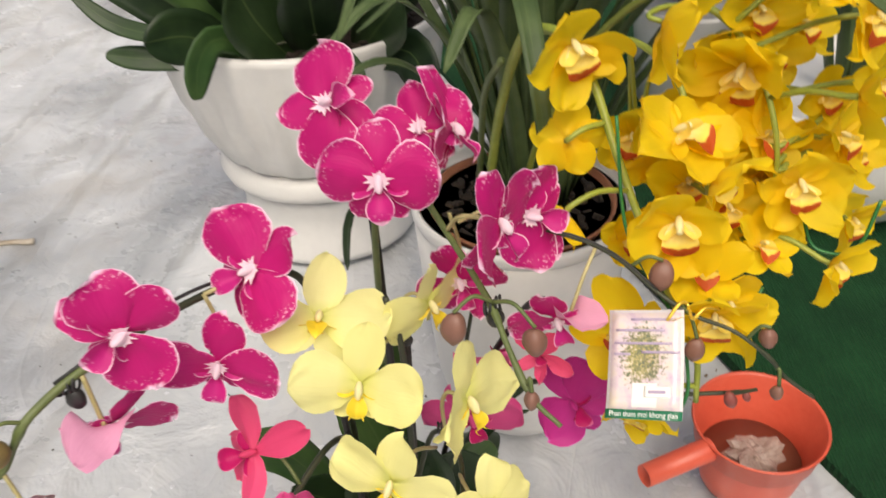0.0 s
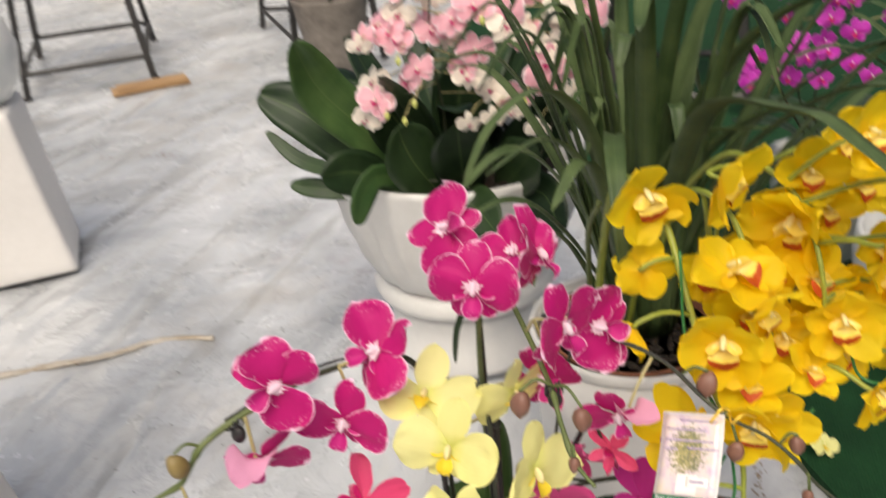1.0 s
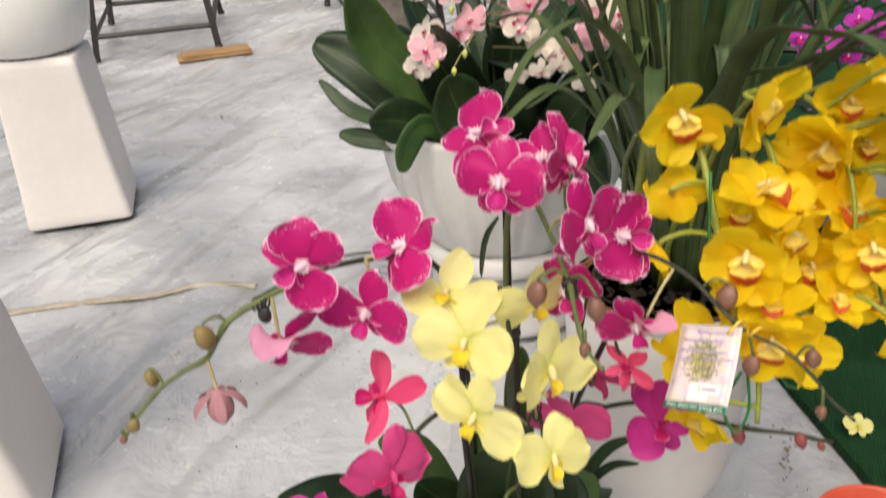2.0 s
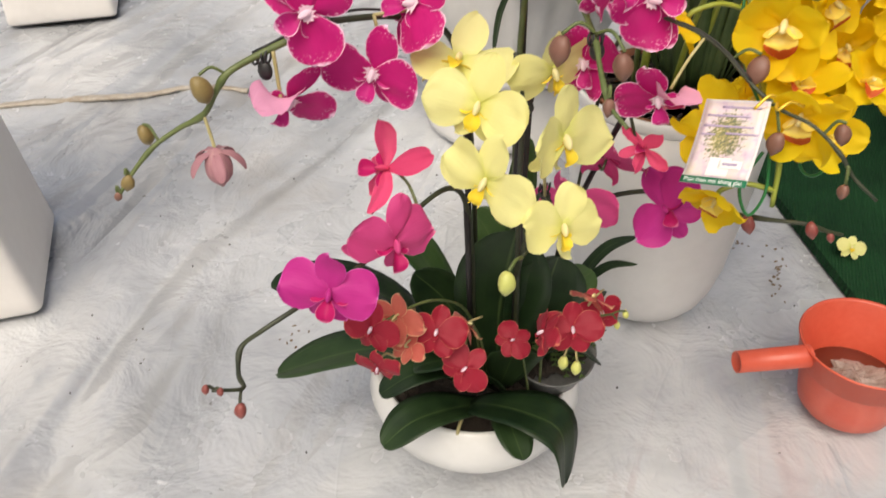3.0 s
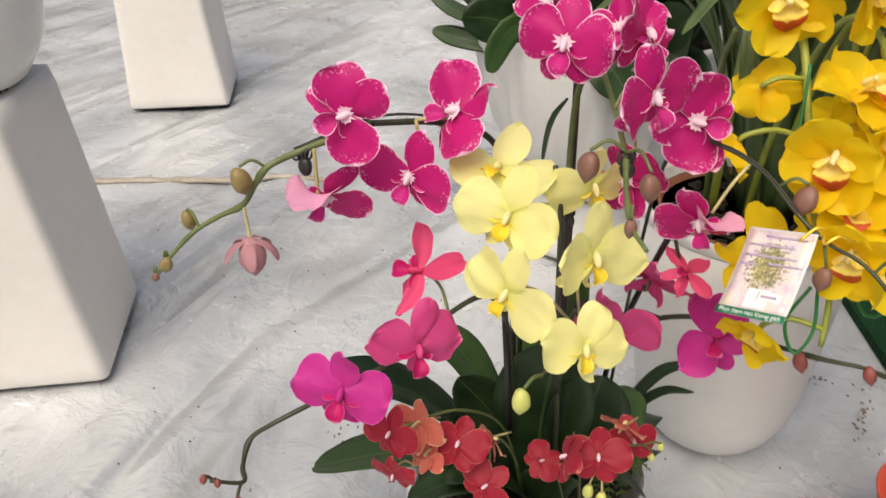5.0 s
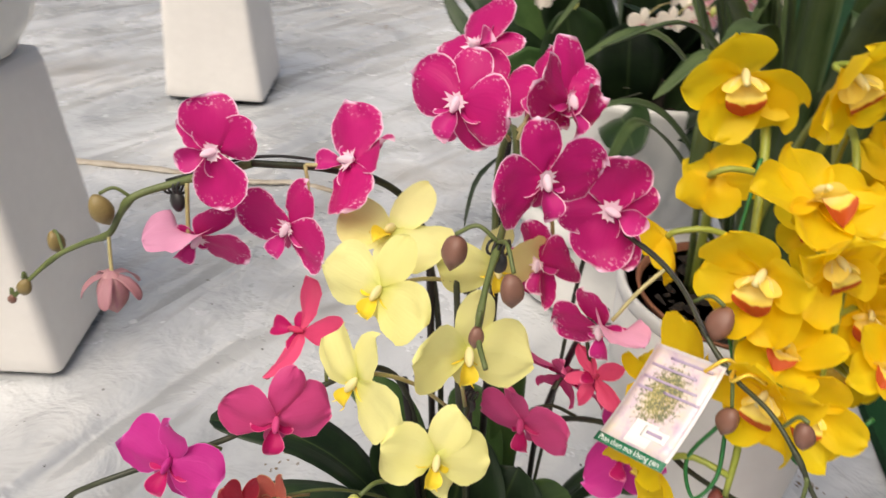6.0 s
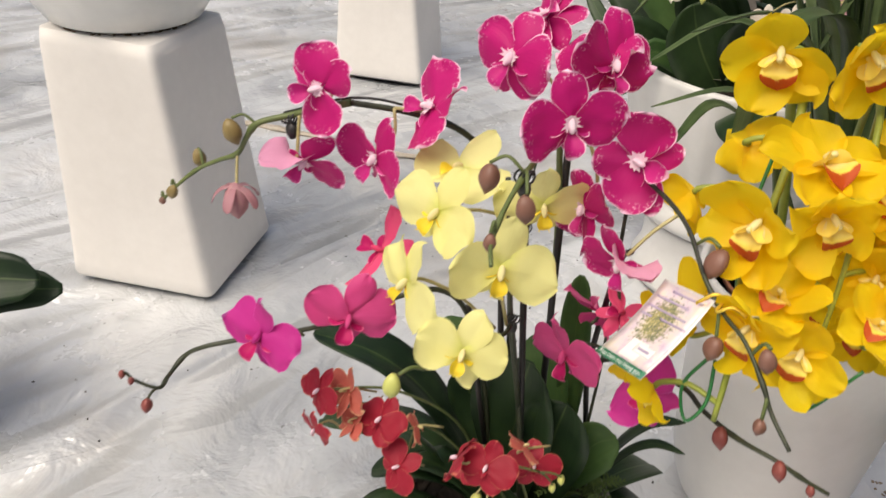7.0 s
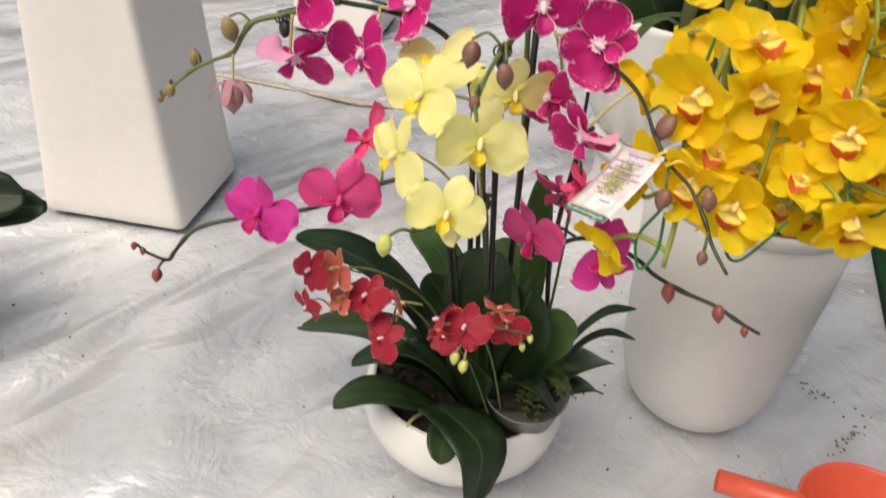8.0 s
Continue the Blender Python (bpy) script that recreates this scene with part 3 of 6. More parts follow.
LOOKS = {
    "magenta": ((MAGENTA, MAGENTA_LIP, WHITE_PINK), dict(sepal_w=0.35, petal_w=0.56, star=1.0, lip_k=1.08)),
    "lemon": ((LEMON, LEMON_LIP, LEMON_COL), dict(sepal_w=0.32, petal_w=0.55, lip_k=0.85, cup=0.0, tendrils=True)),
    "rose": ((ROSE, PINK_LIP, ROSE), dict(sepal_w=0.27, petal_w=0.26, low_w=0.20)),
    "pink": ((PINK, PINK_LIP, PINK), dict(petal_w=0.55, low_w=0.26)),
    "purple": ((PURPLE, PINK_LIP, PURPLE), dict(petal_w=0.54, low_w=0.26)),
    "red": ((RED, RED, WHITE_PINK), dict(sepal_w=0.35, petal_w=0.52, low_w=0.33, lip_k=0.6, pointed=0.52, loose=1.0)),
    "peach": ((RED_BACK, RED_BACK, LEMON_COL), dict(sepal_w=0.34, petal_w=0.46, low_w=0.32, lip_k=0.6, pointed=0.50, loose=1.0)),
    "softpink": ((SOFT_PINK, PINK_LIP, CREAM), dict(petal_w=0.5, low_w=0.3, lip_k=0.7, loose=1.2)),
    "violet": ((VIOLET, PINK_LIP, WHITE_PINK), dict(petal_w=0.5, low_w=0.3, loose=1.2)),
    "cream": ((CREAM, PINK_LIP, CREAM), dict(petal_w=0.5, low_w=0.3, lip_k=0.6, loose=1.2)),
}
SMALL = dict(MOTH, a=(-146, 0.44, -0.15), b=(146, 0.44, -0.15))
KINDS = {kind: [moth_orchid(*LOOKS[kind][0], 31 * k + 7, SMALL, **LOOKS[kind][1]) for k in range(n)] for kind, n in (("pink", 3), ("red", 4), ("peach", 2), ("softpink", 4), ("violet", 3), ("cream", 2), ("lemon", 1))}
KINDS["gold"] = [boat_orchid(11 * k + 3, BOAT, 1.0) for k in range(8)]


def flower(plant, kind, m, variant=0, label=""):
    """One bloom under its plant: the column carries its sepals, petals and lip."""
    col, pieces = KINDS[kind][variant % len(KINDS[kind])]
    m = m @ Matrix.Diagonal((0.94, 0.94, 0.94, 1))
    ob = part("flower", col, None, plant, label, m)
    for nm, me in pieces:
        part(nm, me, None, ob, "", m)
    return ob


def bloom(plant, kind, at, way, up, size, seed, label="", stalk=None, thick=0.0015, mat=None, pale="", **tepals):
    """A bloom with a shape of its own, and its stalk from a point of the stem."""
    if kind == "gold":
        col, pieces = boat_orchid(seed, dict(BOAT, **tepals))
    else:
        col, pieces = moth_orchid(*LOOKS[kind][0], seed, dict(MOTH, **tepals), pale=pale, **LOOKS[kind][1])
    m = facing(at, way, up, size)
    ob = part("flower", col, None, plant, label, m)
    for nm, me in pieces:
        part(nm, me, None, ob, "", m)
    if stalk is not None:
        pedicel(plant, stalk, m, thick, 0.003, mat)
    return ob


BUD = {}


def bud(plant, at, way, size, mat, label=""):
    if mat not in BUD:
        me = shell("bud", [ball_data(0.30, 0.27, 0.45, nu=14, nv=10, point=0.78, ribs=0.10)])
        me.materials.append(mat)
        BUD[mat] = me
    return part("bud", BUD[mat], None, plant, label, facing(at, way, (0.1, 0.2, 1), size))


def pedicel(plant, a, b, r=0.0016, sag=0.01, mat=None):
    """A flower's stalk from a to b; where b is the flower's pose, it comes in from behind the bloom."""
    a = Vector(a)
    if isinstance(b, Matrix):
        end, behind = b @ Vector((0, 0, -0.04)), b @ Vector((0, 0, -0.26))
        pts = [a, a.lerp(behind, 0.6) + Vector((0, 0, sag)), behind.lerp(end, 0.4), end]
    else:
        b = Vector(b)
        pts = [a, a.lerp(b, 0.5) + Vector((0, 0, sag)), b]
    return part("pedicel", tube("pedicel", pts, r, 9, 6), mat or PEDICEL, plant)


# ---- the ground, sheet and mat ----
def ground_sheet():
    """One sheet: fine and creased where the plants stand, coarse out to the distance."""
    xs = [-60, -25, -12, -7] + [-4.2 + 0.04 * i for i in range(156)] + [2.2, 4, 8, 16, 30, 60]
    ys = [-60, -25, -10, -4, -2] + [-0.6 + 0.04 * i for i in range(140)] + [5.4, 6.5, 8, 12, 25, 60]

    def height(x, y):
        if abs(x + 1) > 3.4 or not -0.6 < y < 5:
            return 0.0
        h = 0.0
        for k, (s, a) in enumerate(((1.3, 0.010), (3.1, 0.006), (7.0, 0.003))):
            n = noise.noise((x * s + k * 3, y * s * 0.7 + x * 0.4, k))
            h -= a * min(1, abs(n) * 2.2)
        fold = (y - 1.95 - 0.60 * x) / 1.17 + 0.025 * noise.noise((x * 3, 0, 5))
        if x < -0.75:
            h += 0.016 * math.exp(-(fold / 0.018) ** 2)
        return min(h, 0.012) - 0.001

    verts = [(x, y, height(x, y)) for y in ys for x in xs]
    w = len(xs)
    faces = [(j * w + i, j * w + i + 1, (j + 1) * w + i + 1, (j + 1) * w + i) for j in range(len(ys) - 1) for i in range(w - 1)]
    return mesh_from("ground", verts, faces)


ground = thing("ground", (0, 0, 0), "creased silver grey plastic sheet spread over the ground", "ground", mesh=ground_sheet(), mat=TARP, kind="structure")


def mat_mesh():
    outline = [(1.16, -0.28), (0.62, 0.89), (0.52, 1.12), (0.40, 1.37), (0.16, 1.88), (-0.04, 2.36), (-0.45, 3.25), (-0.9, 4.2), (-0.9, 9.0), (6.0, 9.0), (6.0, -0.28)]
    bm = bmesh.new()
    low = [bm.verts.new((x, y, -0.012)) for x, y in outline]
    top = [bm.verts.new((x, y, 0.007)) for x, y in outline]
    bm.faces.new(reversed(top))
    for i in range(len(outline)):
        k = (i + 1) % len(outline)
        bm.faces.new((low[i], top[i], top[k], low[k]))
    bmesh.ops.recalc_face_normals(bm, faces=bm.faces)
    me = bpy.data.meshes.new("mat")
    bm.to_mesh(me)
    bm.free()
    return me


thing("carpet", (0, 0, 0), "dark green ribbed artificial grass mat on the ground", "carpet", mesh=mat_mesh(), mat=CARPET, kind="structure")


# a ridge where two lengths of sheet overlap
fold = tube("sheet_fold", [(-1.75, 0.90, 0.0), (-1.45, 1.08, 0.002), (-1.276, 1.188, 0.003), (-1.10, 1.285, 0.002), (-0.99, 1.335, 0.003), (-0.90, 1.405, 0.004), (-0.84, 1.43, 0.003), (-0.76, 1.44, 0.0)], 0.013, 60, 8, 0.6)
for v in fold.vertices:
    v.co.z = max(-0.003, v.co.z * 0.55 + 0.003 + 0.004 * noise.noise(v.co * 40))
thing("sheet_fold", (0, 0, 0), "muddy raised fold in the plastic sheet", "fold", kind="structure", mesh=fold, mat=plain_material("muddy sheet fold", (0.26, 0.20, 0.13), (0.52, 0.48, 0.42), 14, 0.5, 0.4))


# plain unseen walls well beyond the plants, added to block the low sky
UNSEEN_WALL = plain_material("pale grey unseen wall", (0.28, 0.275, 0.265), (0.35, 0.345, 0.33), 1.5, 0.85, 0.2)
for name, x, y, sx, sy in (("wall_north", 0.0, 11.6, 24.0, 0.2), ("wall_south", 0.0, -9.1, 24.0, 0.2), ("wall_east", 11.9, 1.25, 0.2, 20.5), ("wall_west", -11.9, 1.25, 0.2, 20.5)):
    thing(name, (x, y, 0), "plain pale grey wall, unseen, added to block the low sky", "wall", kind="structure", mesh=joined(name, [box_data(sx, sy, 4.2, (0, 0, 2.05))], smooth=False), mat=UNSEEN_WALL)


# ---- plinths and round pots ----
def plinth_mesh(side, height, twist, top, lean):
    """A square column with rounded corners that narrows, turns and leans a little as it rises."""
    corner, h = 0.016, side / 2
    arc = [(h - corner + corner * math.cos(radians(30 * q)), h - corner + corner * math.sin(radians(30 * q))) for q in range(4)]
    quarter = [(h, h - corner - 0.015)] + arc + [(h - corner - 0.015, h)]
    square = [(x * c - y * d, x * d + y * c) for c, d in ((1, 0), (0, 1), (-1, 0), (0, -1)) for x, y in quarter]
    rows = 20
    verts, faces = [], []
    n = len(square)
    for i in range(rows + 1):
        t = 0.0 if i == 0 else 0.015 + 0.985 * (i - 1) / (rows - 1)
        k = (1 - (1 - top) * t ** 0.85) * (0.975 if i in (0, rows) else 1.0)
        a = radians(twist * t)
        for x, y in square:
            verts.append((k * (x * math.cos(a) - y * math.sin(a)) + lean[0] * t, k * (x * math.sin(a) + y * math.cos(a)) + lean[1] * t, height * t))
    for i in range(rows):
        for j in range(n):
            a, b = i * n + j, i * n + (j + 1) % n
            faces.append((a, b, b + n, a + n))
    faces.append(tuple(reversed(range(n))))
    faces.append(tuple(range(rows * n, rows * n + n)))
    me = mesh_from("plinth", verts, faces)
    for i, face in enumerate(me.polygons):
        if i >= rows * n:
            face.use_smooth = False
    return me


PLINTH_MESH = plinth_mesh(0.282, 0.47, -6, 0.76, (-0.004, -0.041))
PLINTH_MESH.materials.append(PLINTH)
# thin black slab that stands in for the shadow gap below the plinth
SHADOW_GAP_MESH = joined("foot", [box_data(0.262, 0.262, 0.012, (0, 0, 0.006), 0.003)], smooth=False)
SHADOW_GAP_MESH.materials.append(BLACK_METAL)
for x, y, turn in ((-0.885, 0.698, 35.0), (-1.51, 1.755, 34.0)):
    stand = thing("plinth", (x, y, 0), "white painted twisted square plinth standing on the sheet", "plinth", "white plinths", m=pose(x, y, 0.0, 0, 0, turn))
    part("body", PLINTH_MESH, None, stand, "", pose(x, y, 0.006, 0, 0, turn))
    part("foot", SHADOW_GAP_MESH, None, stand, "thin black slab standing in for the shadow gap under the plinth", pose(x, y, 0.0, 0, 0, turn))

ROUND_BODY = lathe("body", [(0.100, 0.0), (0.125, 0.010), (0.158, 0.06), (0.172, 0.14), (0.155, 0.21), (0.125, 0.245), (0.112, 0.240), (0.11, 0.225), (0.0, 0.222)], 56)
ROUND_RIM = lathe("rim", [(0.120, 0.240), (0.126, 0.246), (0.124, 0.256), (0.116, 0.259), (0.110, 0.252), (0.112, 0.240)], 56)
for piece in (ROUND_BODY, ROUND_RIM):
    piece.materials.append(CERAMIC)


def bushy_orchid(x, y, z, seed, label):
    rnd = random.Random(seed)
    plant = thing("orchid", (x, y, z), label, "orchid")
    for k in range(9):
        a = 2 * math.pi * k / 9 + rnd.uniform(-0.2, 0.2)
        r = rnd.uniform(0.13, 0.2)
        d = Vector((math.cos(a), math.sin(a), 0))
        b = Vector((x, y, z))
        part("leaf", leaf("leaf", [b + d * 0.02, b + d * r * 0.6 + Vector((0, 0, rnd.uniform(0.06, 0.14))), b + d * r + Vector((0, 0, rnd.uniform(0.0, 0.12)))], 0.06, 10), LEAF_MID, plant)
    part("soil", lathe("soil", [(0.0, -0.002), (0.105, -0.003), (0.105, 0.004), (0.05, 0.012), (0.0, 0.015)], 20), SOIL, plant, "", Matrix.Translation((x, y, z)))
    return plant


for x, y, s in ((-0.888, 0.662, 3), (-1.513, 1.72, 4)):
    pot = thing("round_pot", (x, y, 0.476), "glossy white round ceramic pot standing on a plinth", "flower pot", "round pots on plinths")
    part("body", ROUND_BODY, None, pot, "", Matrix.Translation((x, y, 0.476)))
    part("rim", ROUND_RIM, None, pot, "", Matrix.Translation((x, y, 0.476)))
    bushy_orchid(x, y, 0.698, s, "leafy green orchid plant in a round white pot")

# leaf of a potted plant that stands beside the plinth, at the edge of what is seen
thing("flower_pot", (-0.66, 0.17, 0.0), "white tapered pot beside the plinth", "flower pot",
                 mesh=lathe("flower_pot", [(0.08, 0), (0.1, 0.01), (0.115, 0.17), (0.12, 0.18), (0.112, 0.18), (0.105, 0.165), (0.0, 0.163)], 40), mat=CERAMIC)
side_plant = thing("orchid", (-0.66, 0.17, 0.163), "orchid with broad dark green leaves in a white pot", "orchid")
for tip, mid, w in (((-0.540, 0.352, 0.255), (-0.59, 0.28, 0.25), 0.075), ((-0.548, 0.38, 0.225), (-0.60, 0.30, 0.22), 0.06), ((-0.80, 0.30, 0.25), (-0.72, 0.23, 0.26), 0.06), ((-0.78, 0.06, 0.24), (-0.72, 0.12, 0.25), 0.06)):
    part("leaf", leaf("leaf", [(-0.66, 0.17, 0.16), mid, tip], w, 12, up=(0.7, -0.5, 0.7)), LEAF, side_plant)


# ---- the white bowl with its orchids ----
BX, BY = 0.019, 0.674
thing("planter_bowl", (BX, BY, 0), "low white glazed ceramic bowl on the plastic sheet", "planter",
      mesh=lathe("planter_bowl", [(0.95 * r, z) for r, z in [(0.068, 0.0), (0.081, 0.003), (0.114, 0.025), (0.136, 0.055), (0.144, 0.085), (0.140, 0.112), (0.1355, 0.122), (0.1305, 0.1245), (0.126, 0.120), (0.129, 0.105), (0.112, 0.098), (0.0, 0.097)]], 72), mat=CERAMIC)


def bark(parent, cx, cy, z, r, count, seed):
    rnd = random.Random(seed)
    pieces = []
    for k in range(count):
        a, q = rnd.uniform(0, 6.283), r * math.sqrt(rnd.random())
        v, f = box_data(rnd.uniform(0.008, 0.022), rnd.uniform(0.006, 0.014), rnd.uniform(0.004, 0.009), bevel=0.0015)
        m = pose(cx + q * math.cos(a), cy + q * math.sin(a), z + rnd.uniform(0, 0.008), rnd.uniform(-50, 50), rnd.uniform(-50, 50), rnd.uniform(0, 360))
        pieces.append(([m @ p for p in v], f))
    return joined("bark", pieces, smooth=False)


thing("planting_bed", (BX, BY, 0.095), "dark bark chips filling the white bowl", "soil", mesh=lathe("planting_bed", [(0.0, 0.0), (0.128, 0.002), (0.128, 0.012), (0.07, 0.024), (0.0, 0.026)], 40), mat=SOIL, kind="stuff")
chips = thing("bark_chips", (0, 0, 0), "loose dark brown bark chips in the bowl", "bark", mesh=bark(None, BX, BY, 0.115, 0.115, 200, 5), mat=SOIL, kind="stuff")

# nursery pot with moss and a small fern, tilted in the bowl
NURSERY = pose(0.106, 0.690, 0.10, 12, 8, 0)
nursery = thing("nursery_pot", (0, 0, 0), "grey plastic nursery pot sunk in the bowl", "flower pot", m=NURSERY,
                mesh=lathe("nursery_pot", [(0.038, 0.0), (0.053, 0.070), (0.0555, 0.072), (0.0535, 0.073), (0.050, 0.058), (0.0, 0.056)], 32), mat=CLEAR_POT)
thing("moss", (0, 0, 0), "clump of dark green moss and bark in a nursery pot", "moss", kind="stuff", mesh=bark(None, 0.112, 0.680, 0.157, 0.042, 80, 8), mat=SOIL)


def fern(x, y, z, seed):
    rnd = random.Random(seed)
    plant = thing("fern", (x, y, z), "small feathery green fern growing in the nursery pot", "fern")
    for k in range(24):
        a = rnd.uniform(0, 6.283)
        d = Vector((math.cos(a), math.sin(a), 0))
        r = rnd.uniform(0.016, 0.052)
        base = Vector((x, y, z)) + d * 0.006
        pts = spline([base, base + d * r * 0.55 + Vector((0, 0, 0.03)), base + d * r + Vector((0, 0, rnd.uniform(0.005, 0.035)))], 9)
        pieces = []
        for i in range(2, 10):
            t = (pts[i] - pts[i - 1]).normalized()
            s = t.cross(Vector((0, 0, 1))).normalized()
            w = rnd.uniform(0.004, 0.008) * math.sin(math.pi * (i / 10.5)) + 0.001
            for sg in (-1, 1):
                p = pts[i]
                e = p + s * sg * w + t * 0.003
                pieces.append(([p - t * 0.0018, p + t * 0.0018, e + t * 0.001, e - t * 0.001 + Vector((0, 0, 0.0006))], [(0, 1, 2, 3)]))
        pieces.append(tube_data(pts, 0.0005, 9, 4))
        part("frond", joined("frond", pieces), MOSS, plant)


fern(0.124, 0.690, 0.158, 3)
fern(0.106, 0.700, 0.158, 4)


def stake(plant, a, b, r=0.0034):
    return part("stake", tube("stake", [a, b], r, 2, 8), STAKE, plant, "black support stake")


def tie(plant, at, seed=0, size=1.0):
    """A spiral of black plastic-coated wire with a small clip."""
    rnd = random.Random(seed)
    pieces = []
    c = Vector(at)
    for k in range(4):
        o = c + Vector((0.0035 * (k - 1.5), 0.001 * k, 0.0005 * k)) * size
        ring = [o + Vector((rnd.uniform(-1, 1) * 0.0008, math.cos(q) * 0.0055, math.sin(q) * 0.0055)) * size for q in (0, 1.05, 2.1, 3.14, 4.2, 5.24, 6.283)]
        pieces.append(tube_data(ring, 0.0011 * size, 12, 5))
    v, f, _ = ball_data(0.007 * size, 0.005 * size, 0.009 * size, c + Vector((0.002, 0, -0.010)) * size, 8, 6)
    pieces.append((v, f))
    return part("tie", joined("tie", pieces), COIR, plant, "black wire tie")


# magenta orchid whose spike arches to one side with buds at its end
left = thing("orchid", (0.0, 0.68, 0.11), "magenta moth orchid with white-edged petals on an arching spike", "orchid", "orchids in the bowl")
part("stem", tube("stem", [(0.015, 0.68, 0.11), (0.018, 0.668, 0.30), (0.018, 0.645, 0.46), (0.014, 0.615, 0.560), (0.004, 0.585, 0.604), (-0.022, 0.545, 0.624), (-0.054, 0.502, 0.633)], 0.0030, 40, 8, 0.85), STEM_DARK, left)
part("stem", tube("stem", [(-0.054, 0.502, 0.633), (-0.080, 0.485, 0.622), (-0.102, 0.472, 0.612), (-0.119, 0.450, 0.604), (-0.130, 0.444, 0.588), (-0.143, 0.441, 0.568), (-0.165, 0.434, 0.555), (-0.183, 0.420, 0.542), (-0.197, 0.403, 0.523), (-0.203, 0.393, 0.511)], 0.0034, 44, 8, 0.45, bulges=((0.38, 0.35), (0.58, 0.35), (0.8, 0.3))), STEM, left)
stake(left, (0.012, 0.686, 0.105), (0.016, 0.628, 0.535), 0.0034)
part("wire", tube("wire", [(0.016, 0.622, 0.555), (0.006, 0.590, 0.602), (-0.022, 0.549, 0.627), (-0.054, 0.506, 0.6365), (-0.108, 0.470, 0.613)], 0.0012, 30, 6), COIR, left, "thin black support wire")
tie(left, (-0.102, 0.472, 0.608), 1, 0.95)
bloom(left, "magenta", (-0.058, 0.473, 0.651), (0.27, -0.96, 0.08), (0.89, 0.28, 0.37), 0.085, 1, d=(-10, 0.47, 0.16), l=(-79, 0.44, -0.13), r=(99, 0.47, 0.17), a=(-135, 0.42, -0.35), stalk=(-0.070, 0.490, 0.626))
bloom(left, "magenta", (-0.002, 0.548, 0.635), (-0.35, -0.75, 0.57), (0.79, 0.09, 0.61), 0.087, 2, d=(1, 0.46, 0.14), l=(-82, 0.51, 0.21), r=(93, 0.49, 0.14), b=(145, 0.42, -0.4), stalk=(-0.030, 0.530, 0.630))
bloom(left, "magenta", (-0.022, 0.505, 0.593), (-0.01, -1, -0.03), (0.14, -0.03, 0.99), 0.081, 3, d=(10, 0.47, -0.14), l=(-92, 0.52, 0.29), r=(94, 0.51, 0.23), b=(148, 0.4, -0.3), stalk=(-0.030, 0.530, 0.630))
bloom(left, "magenta", (-0.083, 0.473, 0.576), (0.5, -0.66, -0.56), (0.82, 0.16, 0.55), 0.081, 12, "bloom hanging face down with a pale pink underside", d=(-7, 0.45, -0.26), l=(-97, 0.50, 0.38, 1.25), r=(77, 0.5, 0.21), pale="l")
pedicel(left, (-0.093, 0.476, 0.614), (-0.087, 0.468, 0.576), 0.0016, 0.002)
for at, way, size, mat, node in (((-0.134, 0.433, 0.594), (0.1, 0.3, -1), 0.030, BUD_GREEN, (-0.121, 0.449, 0.603)), ((-0.193, 0.428, 0.547), (0.0, 0.2, -1), 0.0235, BUD_GREEN, (-0.178, 0.424, 0.546)),
                                 ((-0.199, 0.400, 0.517), (-0.3, -0.1, -1), 0.0185, BUD_GREEN, (-0.198, 0.403, 0.523)), ((-0.205, 0.392, 0.508), (-0.3, -0.1, -1), 0.011, BUD_PINK, (-0.203, 0.393, 0.511))):
    bud(left, at, way, size, mat)
    pedicel(left, node, Vector(at) + Vector((0, 0, size * 0.45)), 0.0013, 0.006, STEM)
pedicel(left, (-0.143, 0.441, 0.568), (-0.131, 0.431, 0.542), 0.0014, 0.002)
OPENING = petal_material("opening bud", (0.62, 0.42, 0.36), (0.42, 0.16, 0.24), vein=0.8)
opening = bud(left, (-0.131, 0.430, 0.5275), (0.05, 0, -1), 0.041, OPENING, "half open dusky pink bud")
for k in range(5):
    a = radians(72 * k + 20)
    d = Vector((math.cos(a), math.sin(a), 0))
    c = Vector((-0.131, 0.430, 0.543))
    part("sepal", leaf("sepal", [c, c + d * 0.011 + Vector((0, 0, -0.002)), c + d * 0.0185 + Vector((0, 0, -0.009)), c + d * 0.0225 + Vector((0, 0, -0.017))], 0.010, 8, 0.2, 0.0008, cols=4), OPENING, opening)

# taller magenta orchid: upright spike that bends over towards the front
tall = thing("orchid", (0.06, 0.69, 0.11), "tall magenta moth orchid with white-edged petals and closed buds", "orchid", "orchids in the bowl")
part("stem", tube("stem", [(0.06, 0.69, 0.11), (0.058, 0.68, 0.34), (0.058, 0.666, 0.50), (0.068, 0.635, 0.62), (0.084, 0.618, 0.664), (0.103, 0.592, 0.668), (0.124, 0.556, 0.657), (0.150, 0.497, 0.650), (0.160, 0.470, 0.640), (0.172, 0.445, 0.627), (0.187, 0.430, 0.620)], 0.0034, 60, 8, 0.42, bulges=((0.72, 0.3), (0.86, 0.4))), STEM, tall)
stake(tall, (0.058, 0.695, 0.105), (0.062, 0.655, 0.64), 0.0036)
tie(tall, (0.152, 0.493, 0.649), 2, 0.8)
part("leaf", leaf("leaf", [(0.055, 0.655, 0.62), (0.045, 0.645, 0.60), (0.04, 0.64, 0.56)], 0.010, 8, 0.3, 0.001), LEAF, tall, "narrow drooping bract")
bloom(tall, "magenta", (0.046, 0.625, 0.712), (-0.2, -0.72, 0.66), (-0.86, -0.4, 0.3), 0.084, 4, stalk=(0.084, 0.618, 0.664))
